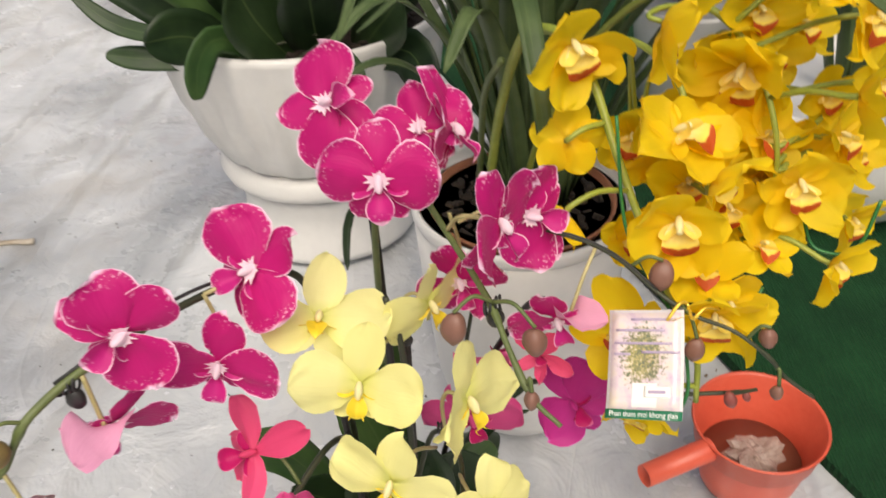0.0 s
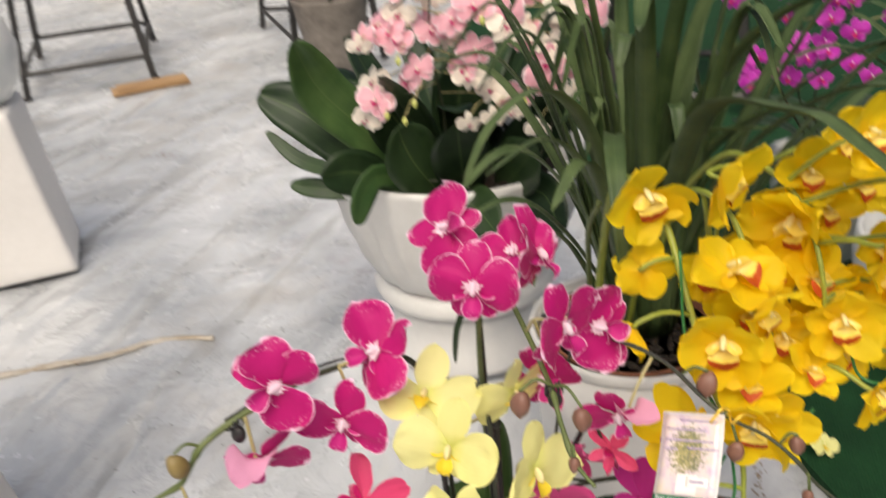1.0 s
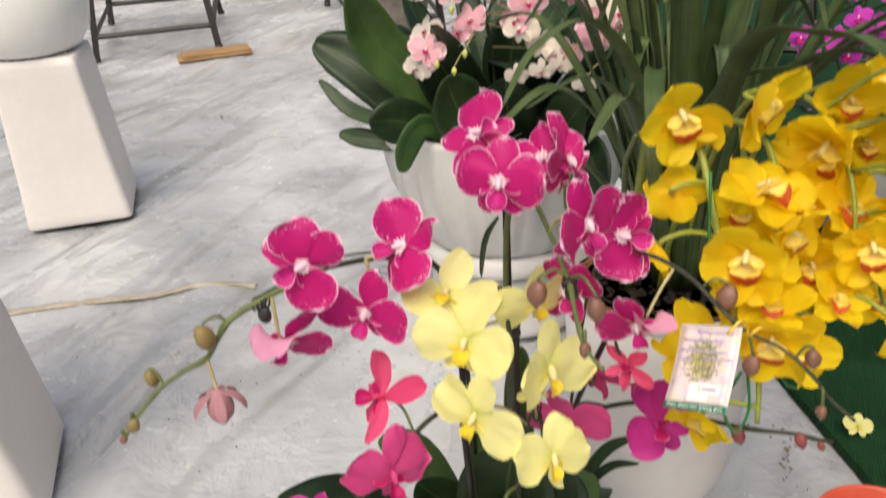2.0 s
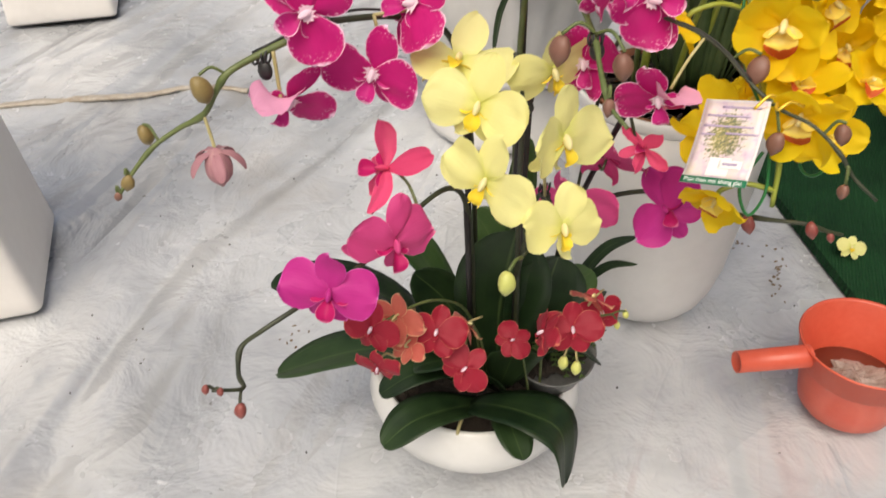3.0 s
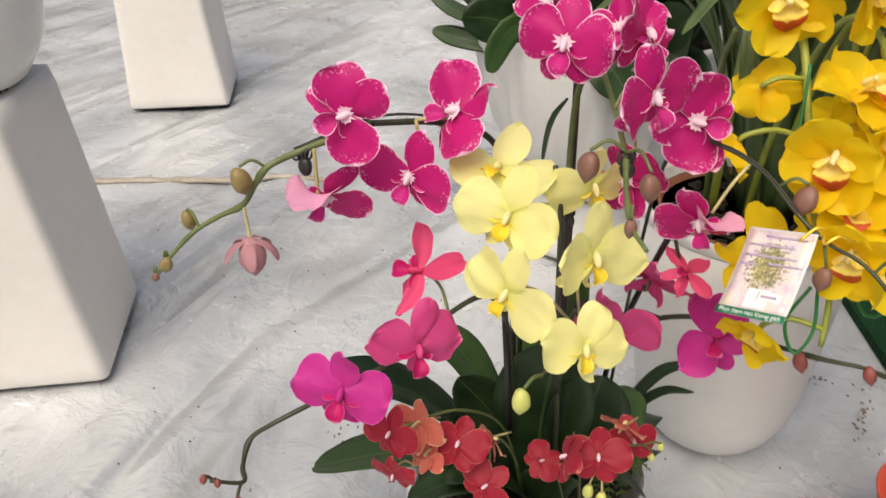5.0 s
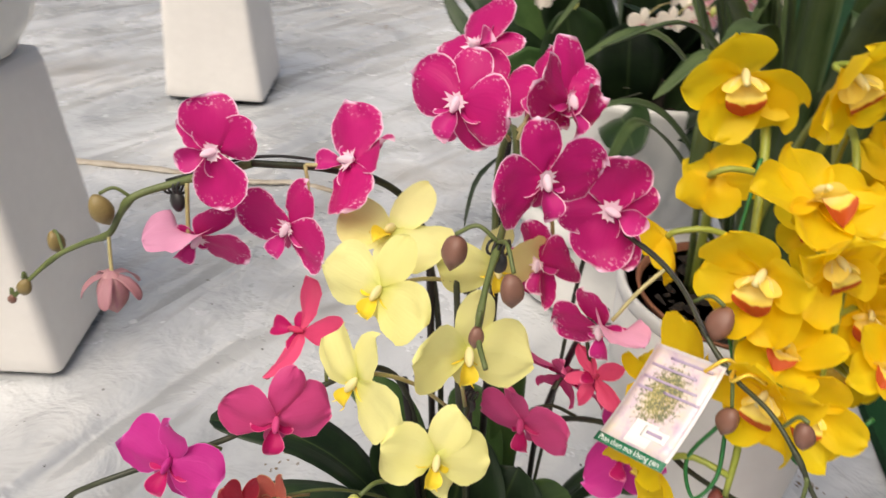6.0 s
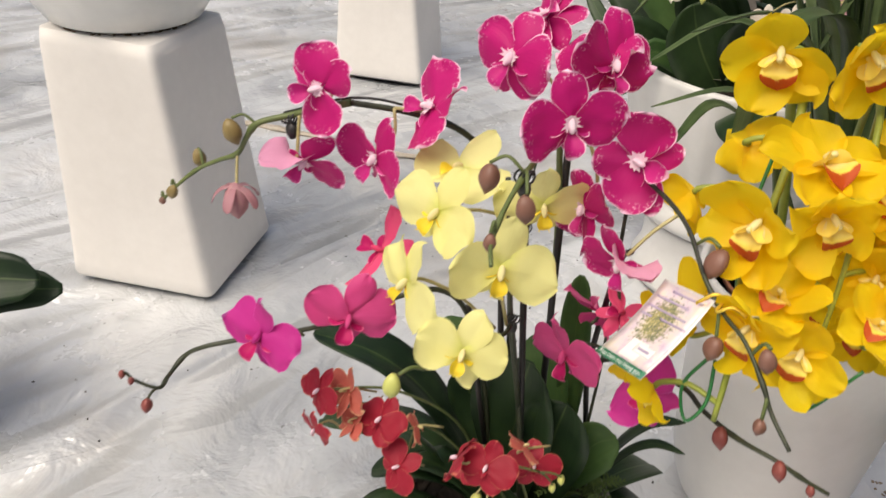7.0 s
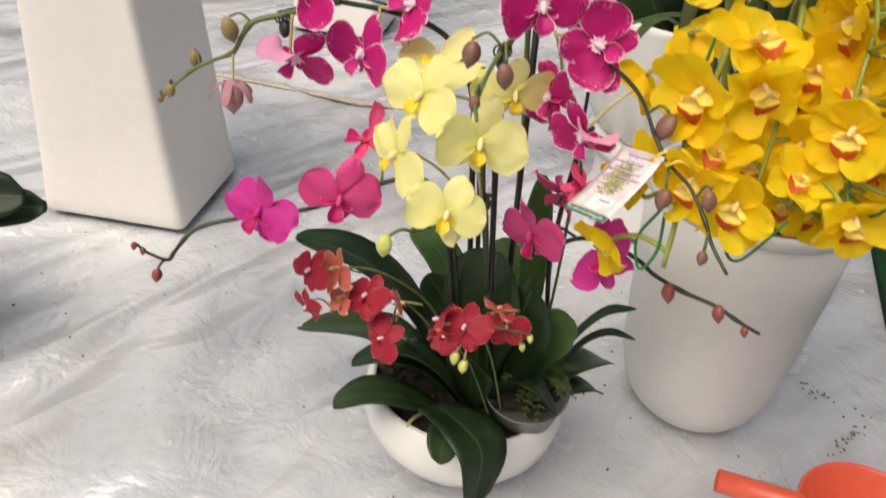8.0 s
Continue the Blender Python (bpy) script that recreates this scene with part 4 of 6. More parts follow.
bloom(tall, "magenta", (0.127, 0.609, 0.7), (0.98, -0.14, 0.15), (-0.09, 0.41, 0.91), 0.082, 5, d=(4, 0.51, -0.27), l=(-82, 0.52, 0.08), r=(75, 0.53, -0.03), stalk=(0.103, 0.592, 0.668))
bloom(tall, "magenta", (0.178, 0.59, 0.645), (0.45, -0.87, 0.2), (-0.89, -0.41, 0.2), 0.084, 6, d=(-24, 0.42, 0), l=(-94, 0.45, 0.21), r=(78, 0.46, 0.38), a=(-128, 0.5, 0.11), stalk=(0.130, 0.590, 0.640))
bloom(tall, "magenta", (0.156, 0.529, 0.682), (0.88, -0.47, -0.01), (0.03, 0.04, 1), 0.081, 7, d=(-6, 0.43, -0.16), l=(-102, 0.47, 0.3), r=(83, 0.51, 0.1), stalk=(0.124, 0.556, 0.657))
bloom(tall, "magenta", (0.13, 0.6, 0.581), (-0.14, -0.99, -0.07), (-0.5, 0.01, 0.86), 0.073, 8, d=(2, 0.45, 0.05), l=(-105, 0.54, 0.1), r=(90, 0.5, 0.15), b=(183, 0.45, 0.34), stalk=(0.124, 0.600, 0.640))
bloom(tall, "magenta", (0.087, 0.542, 0.705), (0.09, -0.98, 0.2), (-0.03, 0.2, 0.98), 0.083, 9, d=(3, 0.41, -0.3), l=(-73, 0.44, 0.02), r=(90, 0.44, 0.11), stalk=(0.100, 0.588, 0.670))
bloom(tall, "magenta", (0.107, 0.612, 0.700), (-0.1, -0.82, 0.5), (-0.25, 0.57, 0.78), 0.070, 10, stalk=(0.095, 0.602, 0.668))
for at, way, size in (((0.130, 0.482, 0.642), (-0.1, -0.2, -1), 0.029), ((0.175, 0.471, 0.641), (0.1, 0.1, -1), 0.027), ((0.172, 0.443, 0.625), (0, -0.1, -1), 0.017)):
    bud(tall, at, way, size * 0.9, BUD_PINK)
    pedicel(tall, (0.152, 0.492, 0.654) if at[1] > 0.45 else (0.17, 0.45, 0.63), Vector(at) + Vector((0, 0, size * 0.45)), 0.0013, 0.008, STEM)

# the branch that carries the tag
branch = thing("orchid", (0.10, 0.69, 0.11), "magenta orchid spike with dusky buds and a paper tag", "orchid", "orchids in the bowl")
part("stem", tube("stem", [(0.105, 0.70, 0.11), (0.12, 0.69, 0.35), (0.145, 0.64, 0.56), (0.172, 0.60, 0.625), (0.205, 0.588, 0.628), (0.235, 0.578, 0.618), (0.262, 0.562, 0.600), (0.285, 0.552, 0.588), (0.310, 0.540, 0.584), (0.332, 0.530, 0.570), (0.345, 0.526, 0.555), (0.364, 0.520, 0.542)], 0.0018, 60, 8, 0.75, bulges=((0.6, 0.35), (0.82, 0.4))), STEM_DARK, branch)
part("wire", tube("wire", [(0.172, 0.599, 0.6275), (0.205, 0.587, 0.6305), (0.235, 0.577, 0.6205), (0.262, 0.561, 0.6025)], 0.0008, 12, 5), COIR, branch)
bloom(branch, "magenta", (0.197, 0.561, 0.578), (0.03, -0.92, -0.39), (-0.39, -0.37, 0.84), 0.072, 11, l=(-84, 0.49, 0.06), r=(99, 0.47, 0.16, -1.1), pale="r", label="bloom hanging with a pale petal back upwards")
pedicel(branch, (0.222, 0.582, 0.622), (0.205, 0.555, 0.590), 0.0014, 0.003)
for at, way, size, mat, node in (((0.265, 0.569, 0.607), (-0.2, -0.3, -0.9), 0.031, BUD_PINK, (0.245, 0.574, 0.612)), ((0.289, 0.546, 0.561), (-0.1, -0.1, -1), 0.025, BUD_PINK, (0.278, 0.556, 0.592)),
                                 ((0.330, 0.533, 0.583), (0.2, 0.1, -1), 0.023, BUD_PINK, (0.318, 0.537, 0.580)), ((0.341, 0.524, 0.542), (0, 0, -1), 0.0165, BUD_PINK, (0.338, 0.528, 0.562))):
    bud(branch, at, way, size * 0.9, mat)
    pedicel(branch, node, Vector(at) + Vector((0, 0, size * 0.45)), 0.0013, 0.006, STEM)

# lemon yellow orchid
lemon = thing("orchid", (0.07, 0.66, 0.11), "pale lemon yellow moth orchid in full bloom", "orchid", "orchids in the bowl")
part("stem", tube("stem", [(0.075, 0.655, 0.11), (0.08, 0.62, 0.30), (0.085, 0.58, 0.45), (0.088, 0.56, 0.55), (0.080, 0.56, 0.60)], 0.0032, 30, 8, 0.7), STEM_DARK, lemon)
part("stem", tube("stem", [(0.080, 0.615, 0.32), (0.105, 0.56, 0.46), (0.125, 0.525, 0.485), (0.13, 0.485, 0.490), (0.122, 0.44, 0.490)], 0.0024, 24, 8, 0.6), STEM_DARK, lemon)
stake(lemon, (0.07, 0.66, 0.105), (0.09, 0.575, 0.57), 0.0034)
tie(lemon, (0.088, 0.578, 0.55), 3, 0.7)
tie(lemon, (0.115, 0.545, 0.485), 4, 0.7)
bloom(lemon, "lemon", (0.036, 0.547, 0.593), (0.17, -0.38, 0.91), (0.04, 0.92, 0.38), 0.087, 21, d=(2, 0.52, 0.25), l=(-104, 0.46, 0.06), r=(86, 0.56, 0.17), a=(-138, 0.38, -0.17), stalk=(0.080, 0.565, 0.585))
bloom(lemon, "lemon", (0.068, 0.495, 0.583), (0.06, -0.97, 0.22), (0.14, 0.23, 0.96), 0.083, 22, d=(3, 0.49, -0.23), l=(-91, 0.53, 0.06), r=(96, 0.49, 0.12), stalk=(0.086, 0.562, 0.565))
bloom(lemon, "lemon", (0.089, 0.448, 0.548), (-0.28, -0.96, 0), (0.16, -0.04, 0.99), 0.079, 23, d=(3, 0.47, -0.2), l=(-81, 0.5, -0.15), r=(99, 0.52, 0), stalk=(0.110, 0.530, 0.480))
bloom(lemon, "lemon", (0.135, 0.499, 0.564), (0.84, -0.54, -0), (0.15, 0.23, 0.96), 0.086, 24, d=(1, 0.47, -0.2), l=(-94, 0.5, 0.31), r=(85, 0.5, 0.26), a=(-152, 0.39, -0.26), stalk=(0.118, 0.535, 0.485))
bloom(lemon, "lemon", (0.148, 0.452, 0.516), (0.71, -0.67, 0.21), (0.09, 0.39, 0.92), 0.074, 25, d=(7, 0.46, -0.08), l=(-91, 0.49, 0.02), r=(73, 0.46, 0.04), a=(-124, 0.36, -0.14), b=(142, 0.42, -0.12), stalk=(0.128, 0.500, 0.488))
bloom(lemon, "lemon", (0.108, 0.575, 0.581), (0.78, -0.58, -0.2), (-0.15, 0.05, 1), 0.08, 26, l=(-95, 0.5, -0.2), stalk=(0.086, 0.562, 0.570))
bud(lemon, (0.117, 0.412, 0.484), (0, -0.1, -1), 0.025, BUD_YELLOW)
pedicel(lemon, (0.122, 0.44, 0.490), (0.117, 0.418, 0.492), 0.0016, 0.004, STEM)

# rose pink orchid with a low spike
rose = thing("orchid", (0.02, 0.65, 0.11), "rose pink moth orchid with a low arching spike", "orchid", "orchids in the bowl")
part("stem", tube("stem", [(0.02, 0.66, 0.11), (0.03, 0.62, 0.30), (0.035, 0.58, 0.42), (0.030, 0.545, 0.468), (0.012, 0.505, 0.468), (-0.012, 0.438, 0.452), (-0.042, 0.370, 0.450), (-0.060, 0.347, 0.442), (-0.076, 0.338, 0.427), (-0.068, 0.318, 0.420), (-0.055, 0.303, 0.424), (-0.068, 0.285, 0.436)], 0.0030, 56, 8, 0.5, bulges=((0.75, 0.4), (0.85, 0.3))), STEM_DARK, rose)
stake(rose, (0.018, 0.665, 0.105), (0.035, 0.575, 0.44), 0.0032)
bloom(rose, "rose", (-0.018, 0.51, 0.5), (-0.4, -0.68, 0.61), (0.88, -0.1, 0.47), 0.087, 31, d=(-6, 0.54, -0.09), l=(-86, 0.48, 0.2), r=(99, 0.49, 0.31), stalk=(0.012, 0.505, 0.470), mat=STEM)
bloom(rose, "pink", (0.011, 0.451, 0.469), (0.81, -0.59, -0), (0.2, 0.27, 0.94), 0.086, 32, d=(8, 0.47, -0.27), l=(-85, 0.46, -0.27), r=(75, 0.49, -0.15), a=(-124, 0.42, -0.73), stalk=(0.010, 0.490, 0.464), mat=STEM)
bloom(rose, "purple", (-0.015, 0.38, 0.467), (0.25, -0.94, 0.22), (0.06, 0.24, 0.97), 0.082, 33, d=(-2, 0.44, 0.26), l=(-87, 0.49, -0.06), r=(91, 0.46, -0.02), stalk=(-0.012, 0.420, 0.450), mat=STEM)
for at, size, mat in (((-0.051, 0.290, 0.414), 0.0165, BUD_RED), ((-0.070, 0.281, 0.440), 0.010, BUD_RED), ((-0.060, 0.284, 0.438), 0.009, BUD_RED)):
    bud(rose, at, (0, -0.2, -1), size, mat)
    pedicel(rose, (-0.056, 0.303, 0.424) if size > 0.012 else (-0.067, 0.287, 0.435), Vector(at) + Vector((0, 0, size * 0.3)), 0.0013, 0.002, STEM_DARK)

# second pink orchid behind, its spike running out to the side
rear = thing("orchid", (0.10, 0.72, 0.11), "purple pink moth orchid with red buds on a drooping spike", "orchid", "orchids in the bowl")
part("stem", tube("stem", [(0.092, 0.735, 0.11), (0.097, 0.725, 0.22), (0.125, 0.66, 0.38), (0.172, 0.60, 0.545), (0.19, 0.585, 0.575)], 0.0032, 30, 8, 0.8), STAKE, rear, "dark stem tied to its stake")
part("stem", tube("stem", [(0.128, 0.655, 0.392), (0.17, 0.635, 0.432), (0.205, 0.632, 0.445), (0.236, 0.642, 0.437), (0.262, 0.625, 0.442), (0.300, 0.607, 0.452), (0.335, 0.602, 0.458), (0.355, 0.612, 0.448), (0.372, 0.622, 0.440)], 0.0027, 44, 8, 0.6, bulges=((0.62, 0.35), (0.85, 0.4))), STEM_DARK, rear)
bloom(rear, "pink", (0.135, 0.602, 0.432), (0.02, -0.97, -0.2), (-0.4, -0.1, 0.9), 0.086, 34, r=(100, 0.5, 0.1), stalk=(0.165, 0.637, 0.430), mat=STEM_DARK)
bloom(rear, "purple", (0.219, 0.599, 0.451), (-0.39, -0.86, 0.33), (-0.8, 0.49, 0.34), 0.08, 35, d=(16, 0.53, -0.13), l=(-88, 0.52, 0.07), r=(77, 0.5, 0.04), stalk=(0.205, 0.632, 0.445), mat=STEM_DARK)
bloom(rear, "rose", (0.190, 0.590, 0.514), (0.30, -0.40, 0.85), (0.5, 0.7, 0.3), 0.054, 36, stalk=(0.172, 0.600, 0.545), mat=STEM_DARK)
bloom(rear, "pink", (0.158, 0.612, 0.486), (0.1, 0.75, 0.5), (0.2, -0.4, 0.8), 0.074, 37, stalk=(0.150, 0.625, 0.470), mat=STEM_DARK)
for at, size in (((0.291, 0.603, 0.446), 0.022), ((0.342, 0.596, 0.456), 0.019), ((0.362, 0.614, 0.440), 0.012)):
    bud(rear, at, (0.3, -0.2, -0.8), size, BUD_RED)

# small red orchids low in the bowl
red = thing("orchid", (0.07, 0.64, 0.11), "miniature red moth orchid with peach petal backs", "orchid", "orchids in the bowl")
for pts in ([(0.045, 0.64, 0.11), (0.04, 0.58, 0.28), (0.03, 0.50, 0.37), (0.005, 0.45, 0.385), (-0.01, 0.43, 0.375)], [(0.05, 0.64, 0.11), (0.055, 0.57, 0.26), (0.06, 0.50, 0.35), (0.068, 0.475, 0.335)],
            [(0.11, 0.65, 0.11), (0.12, 0.58, 0.28), (0.14, 0.50, 0.385), (0.165, 0.49, 0.395), (0.19, 0.515, 0.385)], [(0.10, 0.64, 0.11), (0.10, 0.58, 0.24), (0.105, 0.53, 0.315)]):
    part("stem", tube("stem", pts, 0.0017, 24, 6, 0.6), STEM, red)
V3 = (0.25, -0.75, 0.55)
for kind, at, way, size, k, up in (("red", (-0.006, 0.430, 0.385), (-0.1, -0.85, 0.4), 0.046, 0, (0, 0, 1)), ("peach", (0.010, 0.452, 0.384), (0.15, 0.8, -0.35), 0.050, 0, (0, 0, 1)), ("red", (0.002, 0.419, 0.350), (0.1, -0.9, -0.3), 0.038, 1, (0, 0, 1)),
                                   ("red", (0.043, 0.463, 0.366), (0.05, -0.7, 0.65), 0.050, 2, (0, 0, 1)), ("peach", (0.064, 0.491, 0.356), (0.5, 0.6, 0.2), 0.036, 0, (0, 0, 1)), ("red", (0.070, 0.463, 0.328), (0.1, -0.8, 0.5), 0.046, 0, (0.6, 0, 0.7)),
                                   ("red", (0.139, 0.467, 0.391), (-0.8, -0.45, 0.3), 0.042, 1, (0, 0, 1)), ("red", (0.162, 0.479, 0.391), V3, 0.047, 2, (0, 0, 1)), ("red", (0.180, 0.519, 0.382), (0.55, -0.6, 0.5), 0.042, 0, (0, 0, 1)),
                                   ("red", (0.100, 0.525, 0.316), (0.1, -0.6, 0.7), 0.036, 1, (0.7, 0.3, 0.5)), ("peach", (0.172, 0.512, 0.402), (0.2, 0.6, 0.5), 0.036, 0, (0, 0, 1)), ("peach", (0.020, 0.45, 0.352), (0.2, 0.5, -0.6), 0.034, 0, (0, 0, 1))):
    m = facing(at, way, up, size * (1.2 if kind == "red" else 1.2))
    flower(red, kind, m, k)
    pedicel(red, Vector(at) + Vector((0.006, 0.028, -0.012)), m, 0.0011, 0.004)
for at in ((0.158, 0.475, 0.352), (0.170, 0.474, 0.350)):
    bud(red, at, (0, -0.2, -1), 0.017, BUD_YELLOW)
    pedicel(red, (0.163, 0.487, 0.372), Vector(at) + Vector((0, 0, 0.008)), 0.001, 0.004)
for at in ((0.196, 0.528, 0.362), (0.202, 0.530, 0.375)):
    bud(red, at, (0.3, -0.2, -1), 0.011, BUD_YELLOW)
    pedicel(red, (0.19, 0.515, 0.385), Vector(at) + Vector((0, 0, 0.004)), 0.0009, 0.002, STEM)

# leaves of the orchids in the bowl
def bowl_leaf(plant, pts, width, mat=None, fold=0.22, wave=0.05, up=(0, 0, 1), oval=True):
    return part("leaf", leaf("leaf", pts, width, 18, fold, 0.0022, up, p=0.95, q=0.62, wave=wave, oval=oval), mat or LEAF, plant)


bowl_leaf(left, [(0.0, 0.655, 0.115), (-0.06, 0.62, 0.165), (-0.135, 0.60, 0.150), (-0.215, 0.577, 0.112)], 0.072)
bowl_leaf(left, [(0.0, 0.66, 0.115), (-0.05, 0.63, 0.22), (-0.11, 0.59, 0.28), (-0.176, 0.54, 0.298)], 0.066)
bowl_leaf(left, [(0.02, 0.69, 0.115), (-0.03, 0.70, 0.2), (-0.07, 0.70, 0.26), (-0.11, 0.68, 0.29)], 0.055, LEAF_MID)
bowl_leaf(red, [(0.06, 0.61, 0.115), (0.030, 0.555, 0.158), (-0.002, 0.515, 0.170), (-0.030, 0.484, 0.150)], 0.058)
bowl_leaf(red, [(0.055, 0.635, 0.115), (0.02, 0.59, 0.185), (-0.02, 0.555, 0.195), (-0.050, 0.53, 0.178)], 0.050)
bowl_leaf(red, [(0.040, 0.582, 0.140), (0.075, 0.562, 0.170), (0.122, 0.553, 0.182), (0.156, 0.546, 0.168), (0.168, 0.526, 0.112)], 0.076, wave=0.05, fold=0.15)
bowl_leaf(lemon, [(0.07, 0.63, 0.115), (0.05, 0.60, 0.175), (0.015, 0.575, 0.21), (-0.02, 0.56, 0.20)], 0.070)
bowl_leaf(rear, [(0.09, 0.66, 0.115), (0.118, 0.645, 0.19), (0.148, 0.645, 0.205), (0.178, 0.655, 0.18)], 0.058, oval=False)
bowl_leaf(tall, [(0.08, 0.68, 0.115), (0.10, 0.685, 0.2), (0.13, 0.69, 0.26), (0.15, 0.70, 0.28)], 0.060, LEAF_MID, up=(0.3, -1, 0.3))
bowl_leaf(red, [(0.075, 0.605, 0.115), (0.095, 0.555, 0.156), (0.122, 0.515, 0.150)], 0.042)
bowl_leaf(lemon, [(0.055, 0.65, 0.115), (0.055, 0.645, 0.23), (0.062, 0.64, 0.30), (0.072, 0.636, 0.365)], 0.108, up=(0.1, -1, 0.2))
bowl_leaf(lemon, [(0.085, 0.66, 0.115), (0.095, 0.655, 0.22), (0.108, 0.65, 0.29), (0.118, 0.645, 0.335)], 0.085, up=(0.3, -1, 0.2))
bowl_leaf(tall, [(0.05, 0.70, 0.115), (0.04, 0.72, 0.2), (0.015, 0.74, 0.27), (-0.01, 0.745, 0.30)], 0.062, LEAF_MID, up=(0.3, -1, 0.4))
bowl_leaf(tall, [(0.03, 0.68, 0.115), (-0.02, 0.68, 0.2), (-0.055, 0.66, 0.255)], 0.060, up=(0.3, -0.6, 0.6))
bowl_leaf(branch, [(0.06, 0.74, 0.115), (0.052, 0.745, 0.25), (0.052, 0.735, 0.35), (0.058, 0.72, 0.43)], 0.036, LEAF_MID, up=(0.5, -1, 0))
bowl_leaf(rear, [(0.10, 0.72, 0.115), (0.125, 0.74, 0.21), (0.155, 0.755, 0.27), (0.190, 0.765, 0.292)], 0.020, oval=False)
bowl_leaf(rear, [(0.10, 0.72, 0.115), (0.130, 0.75, 0.20), (0.160, 0.765, 0.238), (0.195, 0.775, 0.243)], 0.014, oval=False)
bowl_leaf(rear, [(0.10, 0.71, 0.115), (0.125, 0.745, 0.165), (0.135, 0.79, 0.165), (0.133, 0.835, 0.135)], 0.056)
bowl_leaf(rear, [(0.10, 0.70, 0.115), (0.14, 0.73, 0.15), (0.150, 0.76, 0.145), (0.155, 0.79, 0.12)], 0.045)
bowl_leaf(rose, [(0.06, 0.64, 0.115), (0.085, 0.60, 0.22), (0.10, 0.57, 0.265)], 0.06, up=(0.3, -0.8, 0.4))
bowl_leaf(rose, [(0.02, 0.63, 0.115), (-0.005, 0.60, 0.19), (-0.02, 0.57, 0.235)], 0.055, up=(-0.3, -0.8, 0.5))
for pts in ([(0.035, 0.575, 0.128), (0.036, 0.552, 0.127), (0.034, 0.545, 0.10), (0.028, 0.546, 0.07)],):
    part("root", tube("root", pts, 0.0026, 14, 7, 0.7), PEDICEL, red, "pale aerial root")


# ---- the printed tag on its gold tie ----
def tag():
    tr, br, bl = Vector((0.272, 0.555, 0.589)), Vector((0.270, 0.493, 0.550)), Vector((0.227, 0.508, 0.536))
    tl = tr + bl - br
    x = (tr - tl).normalized()
    y = (tl - bl).normalized()
    n = x.cross(y).normalized()
    y = n.cross(x)
    w, h = (br - bl).length + 0.002, (tr - br).length
    o = bl
    m = Matrix((x, y, n)).transposed().to_4x4()
    m.translation = o
    card = thing("plant_tag", o, "glossy printed plant tag hanging from a gold tie", "tag", m=m)

    def sheet(name, x0, y0, x1, y1, lift, thick=0.0004):
        verts, faces = [], []
        nx, ny = 8, 8
        for side in (1, 0):
            for j in range(ny + 1):
                for i in range(nx + 1):
                    px, py = x0 + (x1 - x0) * i / nx, y0 + (y1 - y0) * j / ny
                    verts.append((px, py, lift + thick * side + 0.010 * ((py / h) - 0.5) ** 2 - 0.003 * (px / w - 0.5)))
        k = (nx + 1) * (ny + 1)
        for j in range(ny):
            for i in range(nx):
                a = j * (nx + 1) + i
                faces.append((a, a + 1, a + nx + 2, a + nx + 1))
                faces.append((k + a + nx + 1, k + a + nx + 2, k + a + 1, k + a))
        rim = [i for i in range(nx + 1)] + [(nx + 1) * j + nx for j in range(1, ny + 1)] + [(nx + 1) * ny + i for i in range(nx - 1, -1, -1)] + [(nx + 1) * j for j in range(ny - 1, 0, -1)]
        for a, b in zip(rim, rim[1:] + rim[:1]):
            faces.append((b, a, a + k, b + k))
        return mesh_from(name, verts, faces)

    m_print = print_material()
    part("card", sheet("card", 0, 0, w, h, 0.0), TAG_WHITE, card, "", m)
    part("picture", sheet("picture", 0.002, h * 0.085, w - 0.002, h - 0.002, 0.0006), m_print, card, "printed picture of a potted plant", m)
    part("footer", sheet("footer", 0.0, 0.0, w, h * 0.085, 0.0007), plain_material("green print", (0.005, 0.12, 0.05), (0.01, 0.17, 0.08), 40, 0.3, 0.0), card, "green printed foot", m)
    white = plain_material("white print", (0.8, 0.8, 0.78), (0.85, 0.85, 0.83), 40, 0.4, 0.0)
    grey = plain_material("grey violet print", (0.34, 0.27, 0.42), (0.46, 0.38, 0.48), 40, 0.4, 0.0)
    # the slogan along the foot
    text = bpy.data.curves.new("slogan", "FONT")
    text.body, text.size, text.align_x, text.align_y = "Phan tham moi khong gian", 0.0052, "CENTER", "CENTER"
    holder = bpy.data.objects.new("slogan", text)
    scene.collection.objects.link(holder)
    bpy.context.view_layer.update()
    me = bpy.data.meshes.new_from_object(holder.evaluated_get(bpy.context.evaluated_depsgraph_get()))
    bpy.data.objects.remove(holder)
    wide = max(v.co.x for v in me.vertices) - min(v.co.x for v in me.vertices)
    k = w * 0.88 / wide
    for v in me.vertices:
        v.co.x *= k
        v.co.z = 0.010 * 0.2 + 0.0016 - 0.003 * (v.co.x / w)
    part("slogan", me, white, card, "white lettering", m @ Matrix.Translation((w / 2, h * 0.042, 0)))
    part("price_sticker", sheet("price_sticker", w * 0.50, h * 0.20, w * 0.84, h * 0.30, 0.0013), white, card, "white sticker", m)
    part("print_bar", sheet("print_bar", w * 0.56, h * 0.235, w * 0.78, h * 0.262, 0.0019), grey, card, "", m)
    for i, (a, b, yy) in enumerate(((0.30, 0.90, 0.90), (0.10, 0.75, 0.80), (0.08, 0.85, 0.68), (0.08, 0.30, 0.58), (0.45, 0.95, 0.60))):
        part("print_bar", sheet("print_bar", w * a, h * yy, w * b, h * (yy + 0.022), 0.0012), grey, card, "", m)
    eye = tr + Vector((-0.004, -0.006, -0.003))
